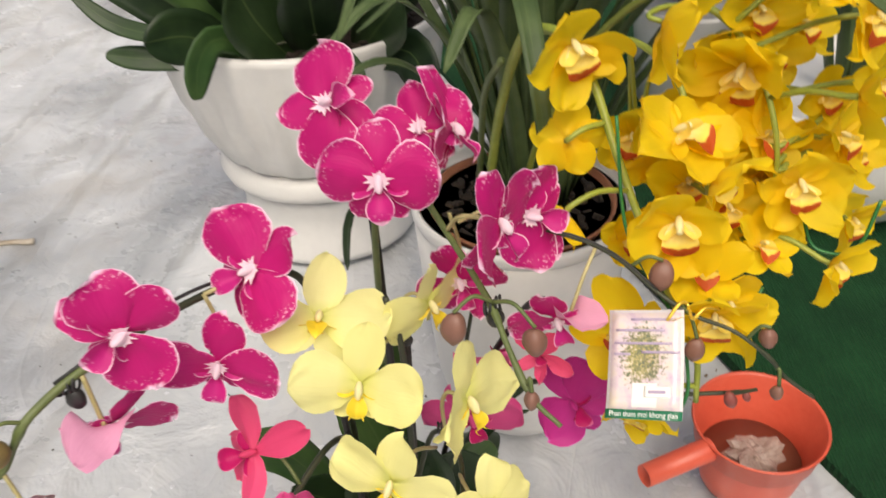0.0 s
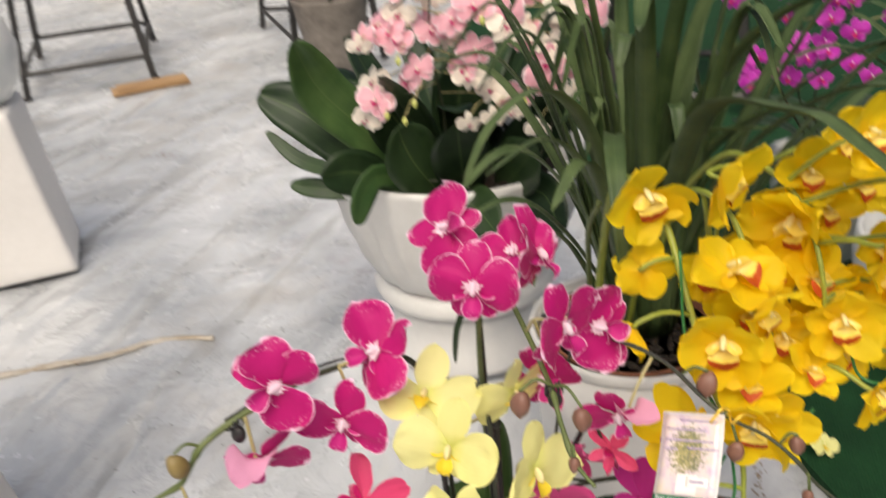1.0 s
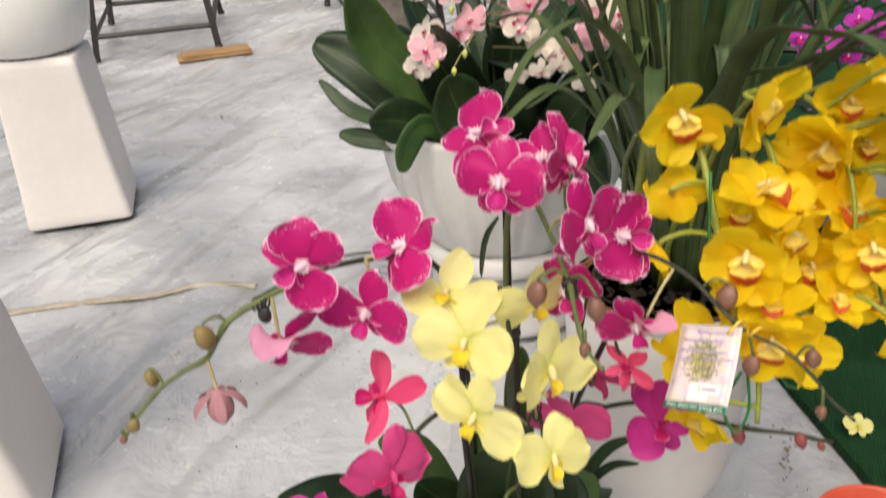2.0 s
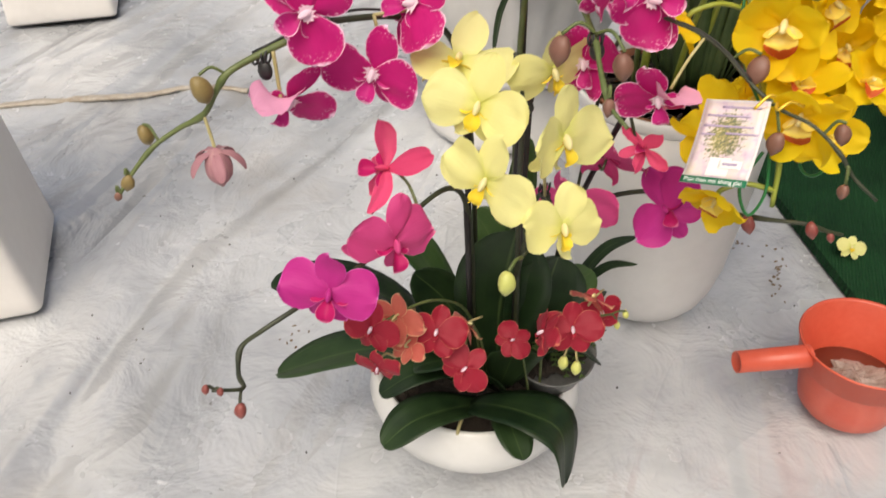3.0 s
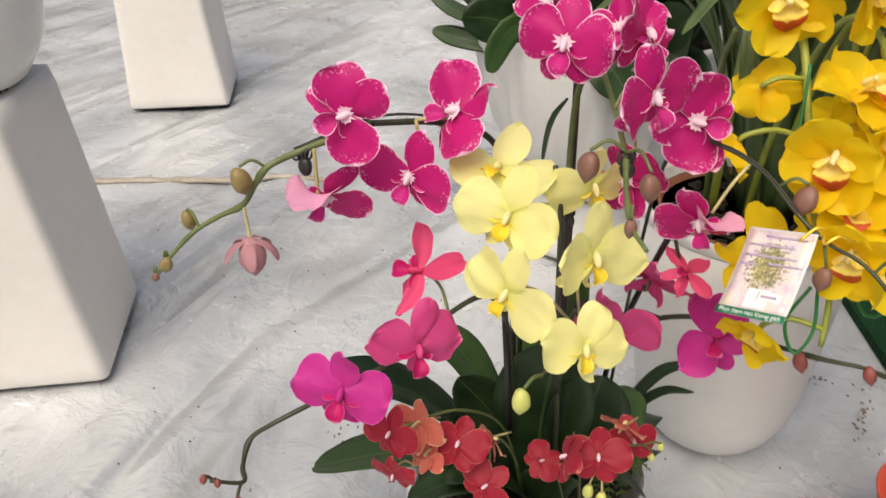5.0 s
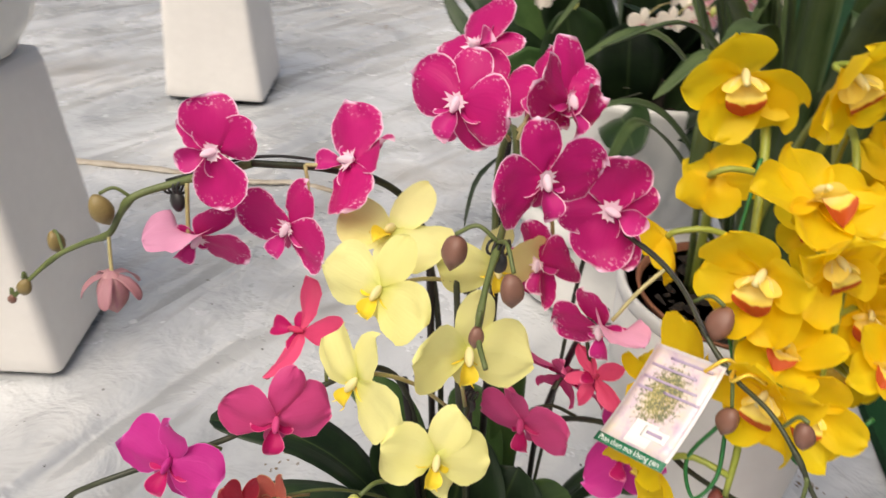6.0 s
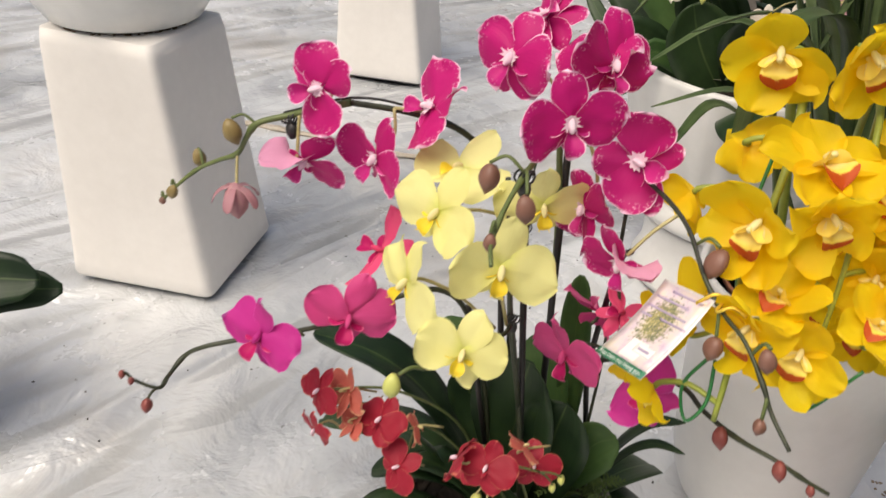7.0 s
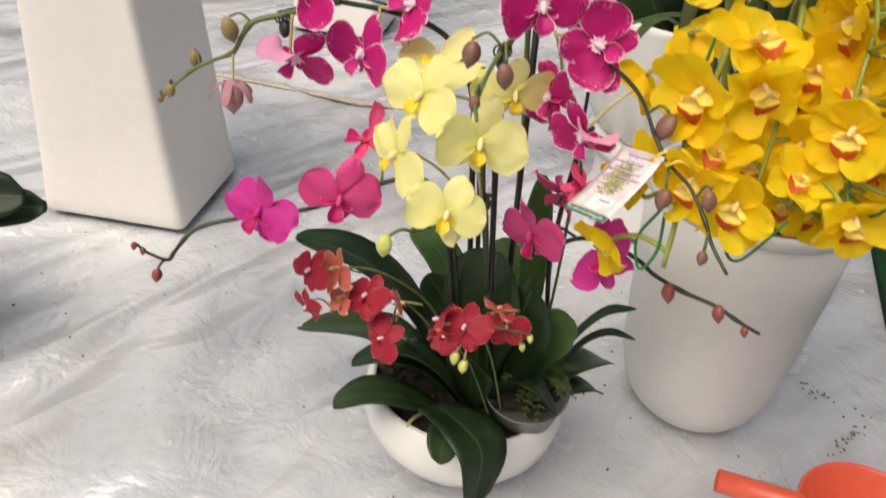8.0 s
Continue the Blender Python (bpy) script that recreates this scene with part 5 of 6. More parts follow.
    loop = [eye, tr + Vector((0.004, 0.0, 0.006)), tr + Vector((0.010, 0.002, 0.004)), tr + Vector((0.012, -0.008, 0.0)), tr + Vector((0.020, -0.004, 0.006)), tr + Vector((0.030, -0.002, 0.003))]
    part("tie", tube("tie", loop, 0.0013, 24, 6), GOLD_TIE, card, "gold twist tie")


def print_material():
    mt, nt, b, _ = nodes_of("printed plant picture")
    obj = nt.nodes.new("ShaderNodeTexCoord").outputs["Object"]
    sep = nt.nodes.new("ShaderNodeSeparateXYZ")
    nt.links.new(obj, sep.inputs[0])
    soft = noise_node(nt, 90, 3, coords=obj)
    base = ramp_node(nt, soft.outputs["Fac"], (0.3, (0.56, 0.42, 0.56)), (0.5, (0.70, 0.60, 0.61)), (0.7, (0.72, 0.63, 0.52)))
    dx = maths(nt, "MULTIPLY", maths(nt, "ABSOLUTE", maths(nt, "ADD", sep.outputs[0], -0.023)), 55.0)
    dy = maths(nt, "MULTIPLY", maths(nt, "ABSOLUTE", maths(nt, "ADD", sep.outputs[1], -0.042)), 38.0)
    d = maths(nt, "ADD", maths(nt, "MULTIPLY", dx, dx), maths(nt, "MULTIPLY", dy, dy))
    leafy = noise_node(nt, 420, 3, 0.7, coords=obj)
    core = maths(nt, "ADD", d, maths(nt, "MULTIPLY_ADD", leafy.outputs["Fac"], 2.6, -1.3))
    k = ramp_node(nt, core, (0.25, (0.85, 0.85, 0.85)), (0.75, (0, 0, 0)))
    greens = ramp_node(nt, leafy.outputs["Fac"], (0.4, (0.07, 0.11, 0.03)), (0.6, (0.42, 0.36, 0.07)))
    col = mix_node(nt, k.outputs["Color"], base.outputs["Color"], greens.outputs["Color"])
    px = maths(nt, "LESS_THAN", maths(nt, "ABSOLUTE", maths(nt, "ADD", sep.outputs[0], -0.025)), 0.008)
    py = maths(nt, "LESS_THAN", maths(nt, "ABSOLUTE", maths(nt, "ADD", sep.outputs[1], -0.016)), 0.008)
    col = mix_node(nt, maths(nt, "MULTIPLY", px, py), col, (0.85, 0.82, 0.78))
    nt.links.new(col, b.inputs["Base Color"])
    b.inputs["Roughness"].default_value = 0.22
    return mt


tag()


# ---- tall white pot with the golden cymbidium ----
PX, PY = 0.195, 1.018
tall_pot = thing("tall_pot", (PX, PY, 0), "tall tapered matt white pot with rounded foot", "flower pot")
POT = Matrix.Translation((PX, PY, 0))
part("body", lathe("body", [(0.058, 0.0), (0.072, 0.002), (0.086, 0.010), (0.099, 0.028), (0.110, 0.055), (0.119, 0.095), (0.127, 0.18), (0.134, 0.27), (0.1405, 0.366), (0.132, 0.366), (0.127, 0.32), (0.0, 0.312)], 72), MATT_WHITE, tall_pot, "", POT)
part("rim", lathe("rim", [(0.1405, 0.363), (0.1425, 0.367), (0.1425, 0.376), (0.1405, 0.381), (0.1365, 0.381), (0.1330, 0.377), (0.1320, 0.363)], 72), MATT_WHITE, tall_pot, "rounded rim", POT)
inner = thing("nursery_pot", (PX, PY, 0.312), "brown terracotta liner pot with bark inside the white pot", "flower pot",
              mesh=lathe("nursery_pot", [(0.105, 0.0), (0.117, 0.055), (0.120, 0.06), (0.116, 0.061), (0.112, 0.045), (0.0, 0.043)], 40), mat=TERRACOTTA)
thing("bark_chips", (0, 0, 0), "dark bark chips in the cymbidium pot", "bark", kind="stuff", mesh=bark(None, PX, PY, 0.358, 0.102, 140, 15), mat=SOIL)

cym = thing("cymbidium", (PX, PY, 0.36), "golden yellow cymbidium with drooping flower spikes and long leaves", "cymbidium")
SPIKES = ([(0.15, 0.99, 0.36), (0.162, 0.90, 0.54), (0.180, 0.80, 0.675), (0.200, 0.755, 0.705), (0.216, 0.735, 0.700), (0.233, 0.712, 0.676), (0.249, 0.676, 0.634), (0.272, 0.60, 0.585), (0.295, 0.565, 0.545), (0.30, 0.555, 0.50)],
          [(0.21, 1.02, 0.36), (0.24, 0.93, 0.58), (0.28, 0.80, 0.71), (0.315, 0.74, 0.725), (0.345, 0.715, 0.70), (0.36, 0.68, 0.66), (0.365, 0.665, 0.61), (0.35, 0.65, 0.55)],
          [(0.19, 1.0, 0.36), (0.21, 0.92, 0.52), (0.25, 0.80, 0.67), (0.285, 0.72, 0.69), (0.305, 0.68, 0.65), (0.318, 0.655, 0.60), (0.325, 0.635, 0.54)])
for k, pts in enumerate(SPIKES):
    part("stem", tube("stem", pts, 0.0054 if k == 0 else 0.004, 44, 9, 0.38), CANE, cym)
part("cane", tube("cane", [(0.14, 1.0, 0.36), (0.145, 0.93, 0.5), (0.15, 0.86, 0.60), (0.165, 0.81, 0.655)], 0.004, 20, 9, 0.8), STEM, cym)

# centre, facing, top, size
BLOOMS = (
    ((0.352, 0.735, 0.722), (0.1, -0.75, 0.35), (0, 0.3, 1), 0.08), ((0.212, 0.689, 0.645), (0.1, 0.7, -0.3), (0, 0.2, 1), 0.082), ((0.205, 0.628, 0.618), (-0.5, -0.1, -0.6), (0.5, 0.2, 0.6), 0.072),
    ((0.256, 0.54, 0.508), (-0.2, -0.7, -0.25), (0.3, 0.2, 0.8), 0.066), ((0.325, 0.603, 0.552), (0.2, -0.75, 0.1), (0.1, 0.3, 1), 0.08), ((0.335, 0.673, 0.59), (0.2, -0.8, 0.25), (0, 0.4, 1), 0.078),
    ((0.372, 0.75, 0.68), (0.3, -0.6, 0.2), (0, 0.3, 1), 0.078), ((0.398, 0.64, 0.7), (0.75, -0.5, 0.2), (0, 0.3, 1), 0.08), ((0.39, 0.715, 0.765), (0.4, -0.6, 0.3), (0, 0.3, 1), 0.08),
    ((0.25, 0.575, 0.548), (-0.5, -0.2, 0.6), (0.3, 0.7, 0.2), 0.084), ((0.3, 0.6, 0.585), (0.1, -0.4, 0.9), (0, 0.9, 0.3), 0.084), ((0.355, 0.64, 0.575), (0.3, -0.4, 0.8), (0, 0.9, 0.3), 0.08),
    ((0.415, 0.69, 0.64), (0.5, -0.6, 0.3), (0, 0.3, 1), 0.08), ((0.36, 0.69, 0.64), (0.2, -0.5, 0.7), (0, 0.8, 0.4), 0.08), ((0.405, 0.625, 0.57), (0.6, -0.5, -0.1), (0, 0.3, 1), 0.076),
)
rnd = random.Random(12)
FILL = [((rnd.uniform(0.25, 0.47), rnd.uniform(0.68, 0.80), rnd.uniform(0.48, 0.74)), (rnd.uniform(-0.3, 0.6), -0.8, rnd.uniform(-0.1, 0.6)), (rnd.uniform(-0.3, 0.3), 0.3, 1), rnd.uniform(0.074, 0.084)) for _ in range(36)]
BLOOMS = BLOOMS + tuple(FILL)
FACES = (
    dict(at=(0.212, 0.698, 0.716), way=(0.42, -0.9, -0.1), up=(-0.11, -0.16, 0.98), size=0.084, seed=60, d=(-13, 0.42, 0.4), l=(-91, 0.51, 0.46), r=(113, 0.48, 0.42), a=(-156, 0.5, 0.43)),
    dict(at=(0.276, 0.692, 0.733), way=(0.84, -0.5, -0.22), up=(-0.05, -0.47, 0.88), size=0.081, seed=61, d=(-15, 0.49, 0.57), l=(-83, 0.53, 0.79)),
    dict(at=(0.34, 0.702, 0.692), way=(-0.6, -0.77, -0.23), up=(-0.27, -0.08, 0.96), size=0.089, seed=62, d=(15, 0.49, 0.57), r=(59, 0.51, 0.65), b=(149, 0.48, -0.03)),
    dict(at=(0.377, 0.652, 0.624), way=(0.04, -0.99, 0.14), up=(-0.1, 0.14, 0.98), size=0.071, seed=63, d=(0, 0.4, 0.46), l=(-72, 0.47, 0.45), r=(81, 0.51, 0.3), b=(134, 0.5, 0.59)),
    dict(at=(0.278, 0.593, 0.635), way=(-0.15, -0.99, 0), up=(-0.15, 0.02, 0.99), size=0.078, seed=64, d=(-28, 0.46, 0.81), l=(-87, 0.45, 0.6), r=(77, 0.42, 0.41), b=(159, 0.52, 0.31)),
    dict(at=(0.304, 0.562, 0.578), way=(-0.25, -0.9, -0.1), up=(-0.2, 0, 1), size=0.066, seed=65, r=(73, 0.53, 0.12), b=(150, 0.55, 0.35)),
    dict(at=(0.285, 0.65, 0.666), way=(0.37, -0.32, 0.87), up=(-0.7, 0.52, 0.49), size=0.082, seed=66, d=(-5, 0.47, 0.23), l=(-77, 0.58, 0.27), r=(82, 0.53, 0.11), b=(144, 0.51, 0.32)),
    dict(at=(0.307, 0.624, 0.644), way=(0.85, -0.52, -0.07), up=(-0, -0.13, 0.99), size=0.07, seed=67, d=(-16, 0.48, 0.75), l=(-63, 0.54, 0.28), r=(89, 0.5, 0.24)),
)
stem_points = [q for pts in SPIKES for q in spline(pts, 60)[24:]]
for face in FACES:
    back = Vector(face["at"]) - 0.01 * Vector(face["way"])
    near = min(stem_points, key=lambda q: (q - back).length + 0.4 * max(0, back.z - q.z))
    bloom(cym, "gold", stalk=near, thick=0.0022, mat=CANE, **face)
for k, (at, way, up, size) in enumerate(BLOOMS):
    m = facing(at, way, up, size * (0.80 + 0.08 * math.sin(5 * k)))
    flower(cym, "gold", m, k)
    back = m @ Vector((0, 0, -0.03))
    near = min(stem_points, key=lambda q: (q - back).length + 0.4 * max(0, back.z - q.z))
    if (near - back).length > 0.012:
        pedicel(cym, near, m, 0.0022, 0.004, CANE)
for pts in ([(0.283, 0.560, 0.545), (0.272, 0.553, 0.515), (0.283, 0.548, 0.492), (0.292, 0.553, 0.512), (0.288, 0.558, 0.545)], [(0.318, 0.635, 0.545), (0.320, 0.622, 0.505), (0.337, 0.618, 0.500), (0.360, 0.630, 0.545)],
            [(0.385, 0.655, 0.60), (0.395, 0.64, 0.575), (0.42, 0.63, 0.58), (0.43, 0.635, 0.62)], [(0.243, 0.667, 0.676), (0.252, 0.63, 0.60), (0.28, 0.59, 0.56)]):
    part("wire", tube("wire", pts, 0.0014, 22, 6), GREEN_WIRE, cym, "green plastic coated wire")

STRAPS = (
    ([(0.22, 1.05, 0.37), (0.26, 0.85, 0.72), (0.33, 0.72, 0.782), (0.375, 0.655, 0.772), (0.455, 0.57, 0.715)], 0.022), ([(0.19, 1.05, 0.37), (0.155, 0.96, 0.64), (0.11, 0.87, 0.755), (0.06, 0.81, 0.745), (0.03, 0.77, 0.69)], 0.018),
    ([(0.19, 1.05, 0.37), (0.15, 0.99, 0.58), (0.10, 0.93, 0.68), (0.03, 0.88, 0.655)], 0.016), ([(0.18, 1.04, 0.37), (0.176, 0.93, 0.66), (0.180, 0.80, 0.72), (0.190, 0.72, 0.68), (0.197, 0.695, 0.618)], 0.017),
    ([(0.20, 1.06, 0.37), (0.17, 1.04, 0.62), (0.14, 0.99, 0.83), (0.11, 0.95, 0.98)], 0.026), ([(0.22, 1.08, 0.37), (0.22, 1.05, 0.62), (0.245, 1.0, 0.84), (0.28, 0.93, 0.98)], 0.024),
    ([(0.23, 1.08, 0.37), (0.25, 1.05, 0.62), (0.34, 0.97, 0.80), (0.46, 0.88, 0.86)], 0.028), ([(0.23, 1.06, 0.37), (0.26, 1.0, 0.60), (0.36, 0.92, 0.72), (0.47, 0.85, 0.69)], 0.022),
    ([(0.24, 1.08, 0.37), (0.30, 1.05, 0.60), (0.44, 1.0, 0.76), (0.58, 0.95, 0.78)], 0.024), ([(0.22, 1.1, 0.37), (0.24, 1.12, 0.64), (0.30, 1.12, 0.86), (0.36, 1.10, 1.0)], 0.026),
    ([(0.19, 1.06, 0.37), (0.12, 1.02, 0.56), (0.05, 0.95, 0.66), (-0.03, 0.90, 0.60)], 0.022), ([(0.18, 1.06, 0.37), (0.10, 1.05, 0.50), (0.03, 1.02, 0.56), (-0.06, 0.98, 0.52)], 0.018),
    ([(0.24, 1.05, 0.37), (0.30, 0.96, 0.62), (0.40, 0.80, 0.78), (0.50, 0.66, 0.76)], 0.020), ([(0.20, 1.1, 0.37), (0.18, 1.14, 0.62), (0.17, 1.18, 0.82), (0.20, 1.22, 0.98)], 0.024),
    ([(0.20, 1.03, 0.37), (0.21, 0.98, 0.55), (0.25, 0.92, 0.68), (0.33, 0.86, 0.72)], 0.018), ([(0.17, 1.03, 0.37), (0.12, 0.96, 0.52), (0.09, 0.86, 0.60), (0.10, 0.76, 0.58)], 0.016))
for k, (pts, w) in enumerate(STRAPS):
    part("leaf", leaf("leaf", pts, w * (1.3 if k < 4 else 0.95), 22, 0.35, 0.0014, p=0.62, q=0.4, cols=4, oval=False), STRAP, cym)

rnd = random.Random(33)
for k in range(38):
    a = rnd.uniform(0, 6.283)
    d = Vector((math.cos(a), math.sin(a), 0))
    b = Vector((PX + 0.02, PY + 0.01, 0.37)) + d * 0.04
    up = rnd.uniform(0.30, 0.5)
    out = rnd.uniform(0.12, 0.34)
    if d.y < -0.3:
        out *= 0.5
    part("leaf", leaf("leaf", [b, b + d * out * 0.3 + Vector((0, 0, up * 0.55)), b + d * out * 0.75 + Vector((0, 0, up)), b + d * out * 1.2 + Vector((0, 0, up * rnd.uniform(0.8, 1.05)))], rnd.uniform(0.014, 0.026), 18, 0.35, p=0.62, q=0.4, cols=4, oval=False), STRAP, cym)

# second white pot further right, on the green mat
thing("bowl_pot", (0.83, 1.56, 0.007), "rounded white ceramic pot on the green mat", "flower pot",
      mesh=lathe("bowl_pot", [(0.10, 0.0), (0.13, 0.006), (0.18, 0.05), (0.215, 0.13), (0.225, 0.20), (0.222, 0.25), (0.216, 0.256), (0.21, 0.25), (0.205, 0.22), (0.0, 0.21)], 64), mat=CERAMIC)
cym2 = thing("cymbidium", (0.83, 1.56, 0.217), "golden cymbidium in a rounded white pot", "cymbidium")
rnd = random.Random(21)
for k in range(3):
    a = radians(215 + 40 * k)
    e = Vector((0.83 + 0.30 * math.cos(a), 1.56 + 0.36 * math.sin(a), 0.40))
    top = Vector((0.83 + 0.2 * math.cos(a), 1.56 + 0.22 * math.sin(a), 0.66))
    pts = [(0.83, 1.56, 0.22), Vector((0.83, 1.56, 0.5)).lerp(top, 0.4), top, e]
    part("stem", tube("stem", pts, 0.005, 24, 8, 0.6), CANE, cym2)
    for i, q in enumerate(spline(pts, 20)[9::2]):
        d = Vector((rnd.uniform(-0.6, 0.4), -0.8, rnd.uniform(0, 0.4)))
        at = q + d.normalized() * 0.04
        m = facing(at, d, (0, 0.3, 1), 0.08)
        flower(cym2, "gold", m, i)
        pedicel(cym2, q, m, 0.002, 0.003, CANE)
for k in range(12):
    a = 2 * math.pi * k / 12 + rnd.uniform(-0.2, 0.2)
    d = Vector((math.cos(a), math.sin(a), 0))
    b = Vector((0.83, 1.56, 0.215)) + d * 0.04
    part("leaf", leaf("leaf", [b, b + d * 0.1 + Vector((0, 0, 0.28)), b + d * 0.28 + Vector((0, 0, 0.42)), b + d * 0.46 + Vector((0, 0, 0.34))], 0.024, 16, 0.35, p=0.62, q=0.4, cols=4, oval=False), STRAP, cym2)


# ---- red plastic dipper ----
dip = thing("dipper", (0.500, 0.866, 0), "orange red plastic water dipper holding water and a plastic bag", "dipper")
D = Matrix.Translation((0.500, 0.866, 0))
part("cup", lathe("cup", [(0.050, 0.0), (0.056, 0.002), (0.062, 0.010), (0.067, 0.035), (0.0735, 0.075), (0.0745, 0.079), (0.0785, 0.082), (0.0835, 0.116), (0.0865, 0.1185), (0.0850, 0.1215), (0.0815, 0.118), (0.0765, 0.083), (0.0725, 0.078), (0.065, 0.035), (0.060, 0.010), (0.0, 0.006)], 64), RED_PLASTIC, dip, "", D)
ha, hb = Vector((0.430, 0.832, 0.104)), Vector((0.340, 0.788, 0.106))


def pipe(a, b, r, wall, n=20):
    t = (b - a).normalized()
    s = t.cross(Vector((0, 0, 1))).normalized()
    u = s.cross(t)
    verts, faces = [], []
    for p, q in ((a, r * 1.08), (b, r), (b, r - wall), (a.lerp(b, 0.1), r - wall)):
        for j in range(n):
            k = 2 * math.pi * j / n
            verts.append(p + s * math.cos(k) * q + u * math.sin(k) * q)
    for i in range(3):
        for j in range(n):
            c, d = i * n + j, i * n + (j + 1) % n
            faces.append((c, d, d + n, c + n))
    faces.append(tuple(range(3 * n, 4 * n)))
    return mesh_from("handle", verts, faces)


part("handle", pipe(ha, hb, 0.0145, 0.002), RED_PLASTIC, dip)
thing("water", (0.500, 0.866, 0.045), "brownish water standing in the dipper", "water", mesh=lathe("water", [(0.0655, -0.002), (0.0665, 0.0)], 40), mat=WATER)


def bag_mesh():
    rnd = random.Random(2)
    v, f, t = ball_data(0.040, 0.027, 0.016, nu=26, nv=16)
    out = []
    for p in v:
        q = Vector(p)
        k = 1 + 0.55 * noise.noise(q * 60) + 0.25 * noise.noise(q * 150)
        out.append(q * k)
    return mesh_from("plastic_bag", out, f, smooth=False)


thing("plastic_bag", (0, 0, 0), "crumpled clear plastic bag lying in the dipper", "plastic bag", mesh=bag_mesh(), mat=BAG, m=pose(0.498, 0.860, 0.053, 0, 0, 15))

# small litter on the sheet
petal_drop = thing("fallen_flower", (0.519, 1.205, 0.008), "fallen pale yellow blossom on the green mat", "flower")
m = facing((0.519, 1.205, 0.030), (0.1, -0.6, 0.8), (0, 0.8, 0.3), 0.05)
flower(petal_drop, "lemon", m, 0)


# ---- fluted white urn with small pink orchids ----
SX, SY = -0.165, 1.52
URN = [(q[0] * 1.03, q[1] * 1.08 if q[1] < 0.18 else 0.1944 + (q[1] - 0.18) * 1.40, *q[2:]) for q in [(0.150, 0.0), (0.168, 0.006), (0.172, 0.02), (0.158, 0.05), (0.156, 0.10), (0.168, 0.13), (0.182, 0.142), (0.188, 0.156), (0.182, 0.170), (0.176, 0.178), (0.182, 0.19, 0.5), (0.208, 0.225, 1.0), (0.230, 0.27, 1.0), (0.243, 0.32, 0.8), (0.248, 0.355, 0.2), (0.249, 0.362), (0.243, 0.366), (0.234, 0.358), (0.205, 0.30), (0.0, 0.29)]]
urn = thing("urn", (SX, SY, 0), "white urn with twisted fluting and a ringed foot", "urn")
UM = Matrix.Translation((SX, SY, 0))
part("foot", lathe("foot", URN[:6] + [(URN[5][0] * 0.9, URN[5][1] + 0.002)], 96), MATT_WHITE, urn, "", UM)
part("ring", lathe("ring", [(URN[5][0] * 0.9, URN[5][1] + 0.001)] + URN[6:10], 96), MATT_WHITE, urn, "rounded ring above the foot", UM)
part("bowl", lathe("bowl", [(URN[9][0] * 0.9, URN[9][1] - 0.002)] + URN[10:], 128, flutes=16, twist=3.0, depth=0.018), MATT_WHITE, urn, "twisted fluted bowl", UM)
thing("planting_bed", (SX, SY, 0.380), "dark bark filling the white urn", "soil", kind="stuff", mesh=lathe("planting_bed", [(0.0, 0.0), (0.208, 0.0), (0.214, 0.030), (0.1, 0.06), (0.0, 0.062)], 40), mat=SOIL)
thing("bark_chips", (0, 0, 0), "bark chips in the white urn", "bark", kind="stuff", mesh=bark(None, SX, SY, 0.425, 0.20, 240, 25), mat=SOIL)

pinks = thing("orchid", (SX, SY, 0.37), "small pale pink orchids with broad dark leaves in an urn", "orchid")
rnd = random.Random(7)
SPRAY_A = ((-0.24, 0.65), (-0.18, 0.65), (-0.23, 0.61), (-0.19, 0.72), (-0.12, 0.71), (-0.09, 0.75), (-0.09, 0.67), (-0.06, 0.70), (-0.04, 0.63), (-0.08, 0.79), (-0.16, 0.73), (-0.22, 0.74), (-0.14, 0.78), (-0.18, 0.80))
SPRAY_B = ((0.01, 0.73), (0.04, 0.69), (0.08, 0.66), (0.05, 0.65), (0.07, 0.74), (0.03, 0.78), (0.07, 0.78), (-0.03, 0.78), (0.09, 0.69), (0.02, 0.82), (0.06, 0.82), (0.10, 0.75))
for spray, root in ((SPRAY_A, (-0.16, 1.40, 0.34)), (SPRAY_B, (-0.04, 1.42, 0.34))):
    cx = sum(q[0] for q in spray) / len(spray)
    spine = [root, (cx, 1.38, 0.55), (cx, 1.33, 0.70), (cx + 0.02, 1.30, 0.84)]
    part("stem", tube("stem", spine, 0.003, 20, 7, 0.5), STEM_DARK, pinks)
    along = spline(spine, 20)
    for i, (x, z) in enumerate(spray + tuple((x + 0.028 * math.cos(9 * x + 40 * z), z + 0.03 * math.sin(31 * x)) for x, z in spray)):
        at = Vector((x, 1.30 + rnd.uniform(-0.03, 0.05), z))
        way = Vector((rnd.uniform(-0.5, 0.6), -0.8, rnd.uniform(0.0, 0.6)))
        m = facing(at, way, (rnd.uniform(-0.4, 0.4), 0.2, 1), rnd.uniform(0.060, 0.074))
        flower(pinks, "softpink" if i % 4 else "cream", m, i)
        near = min(along, key=lambda q: (q - at).length)
        pedicel(pinks, near, m, 0.0011, 0.006)
for x, z in ((-0.07, 0.59), (-0.03, 0.60), (0.0, 0.61), (0.04, 0.58), (-0.24, 0.72), (0.10, 0.64)):
    m = facing((x, 1.25, z), (rnd.uniform(-0.6, 0.6), -0.6, -0.1), (0, 0.2, 1), 0.044)
    flower(pinks, "cream", m, 0)
    pedicel(pinks, (x + 0.02, 1.33, z + 0.02), m, 0.0011, 0.008)
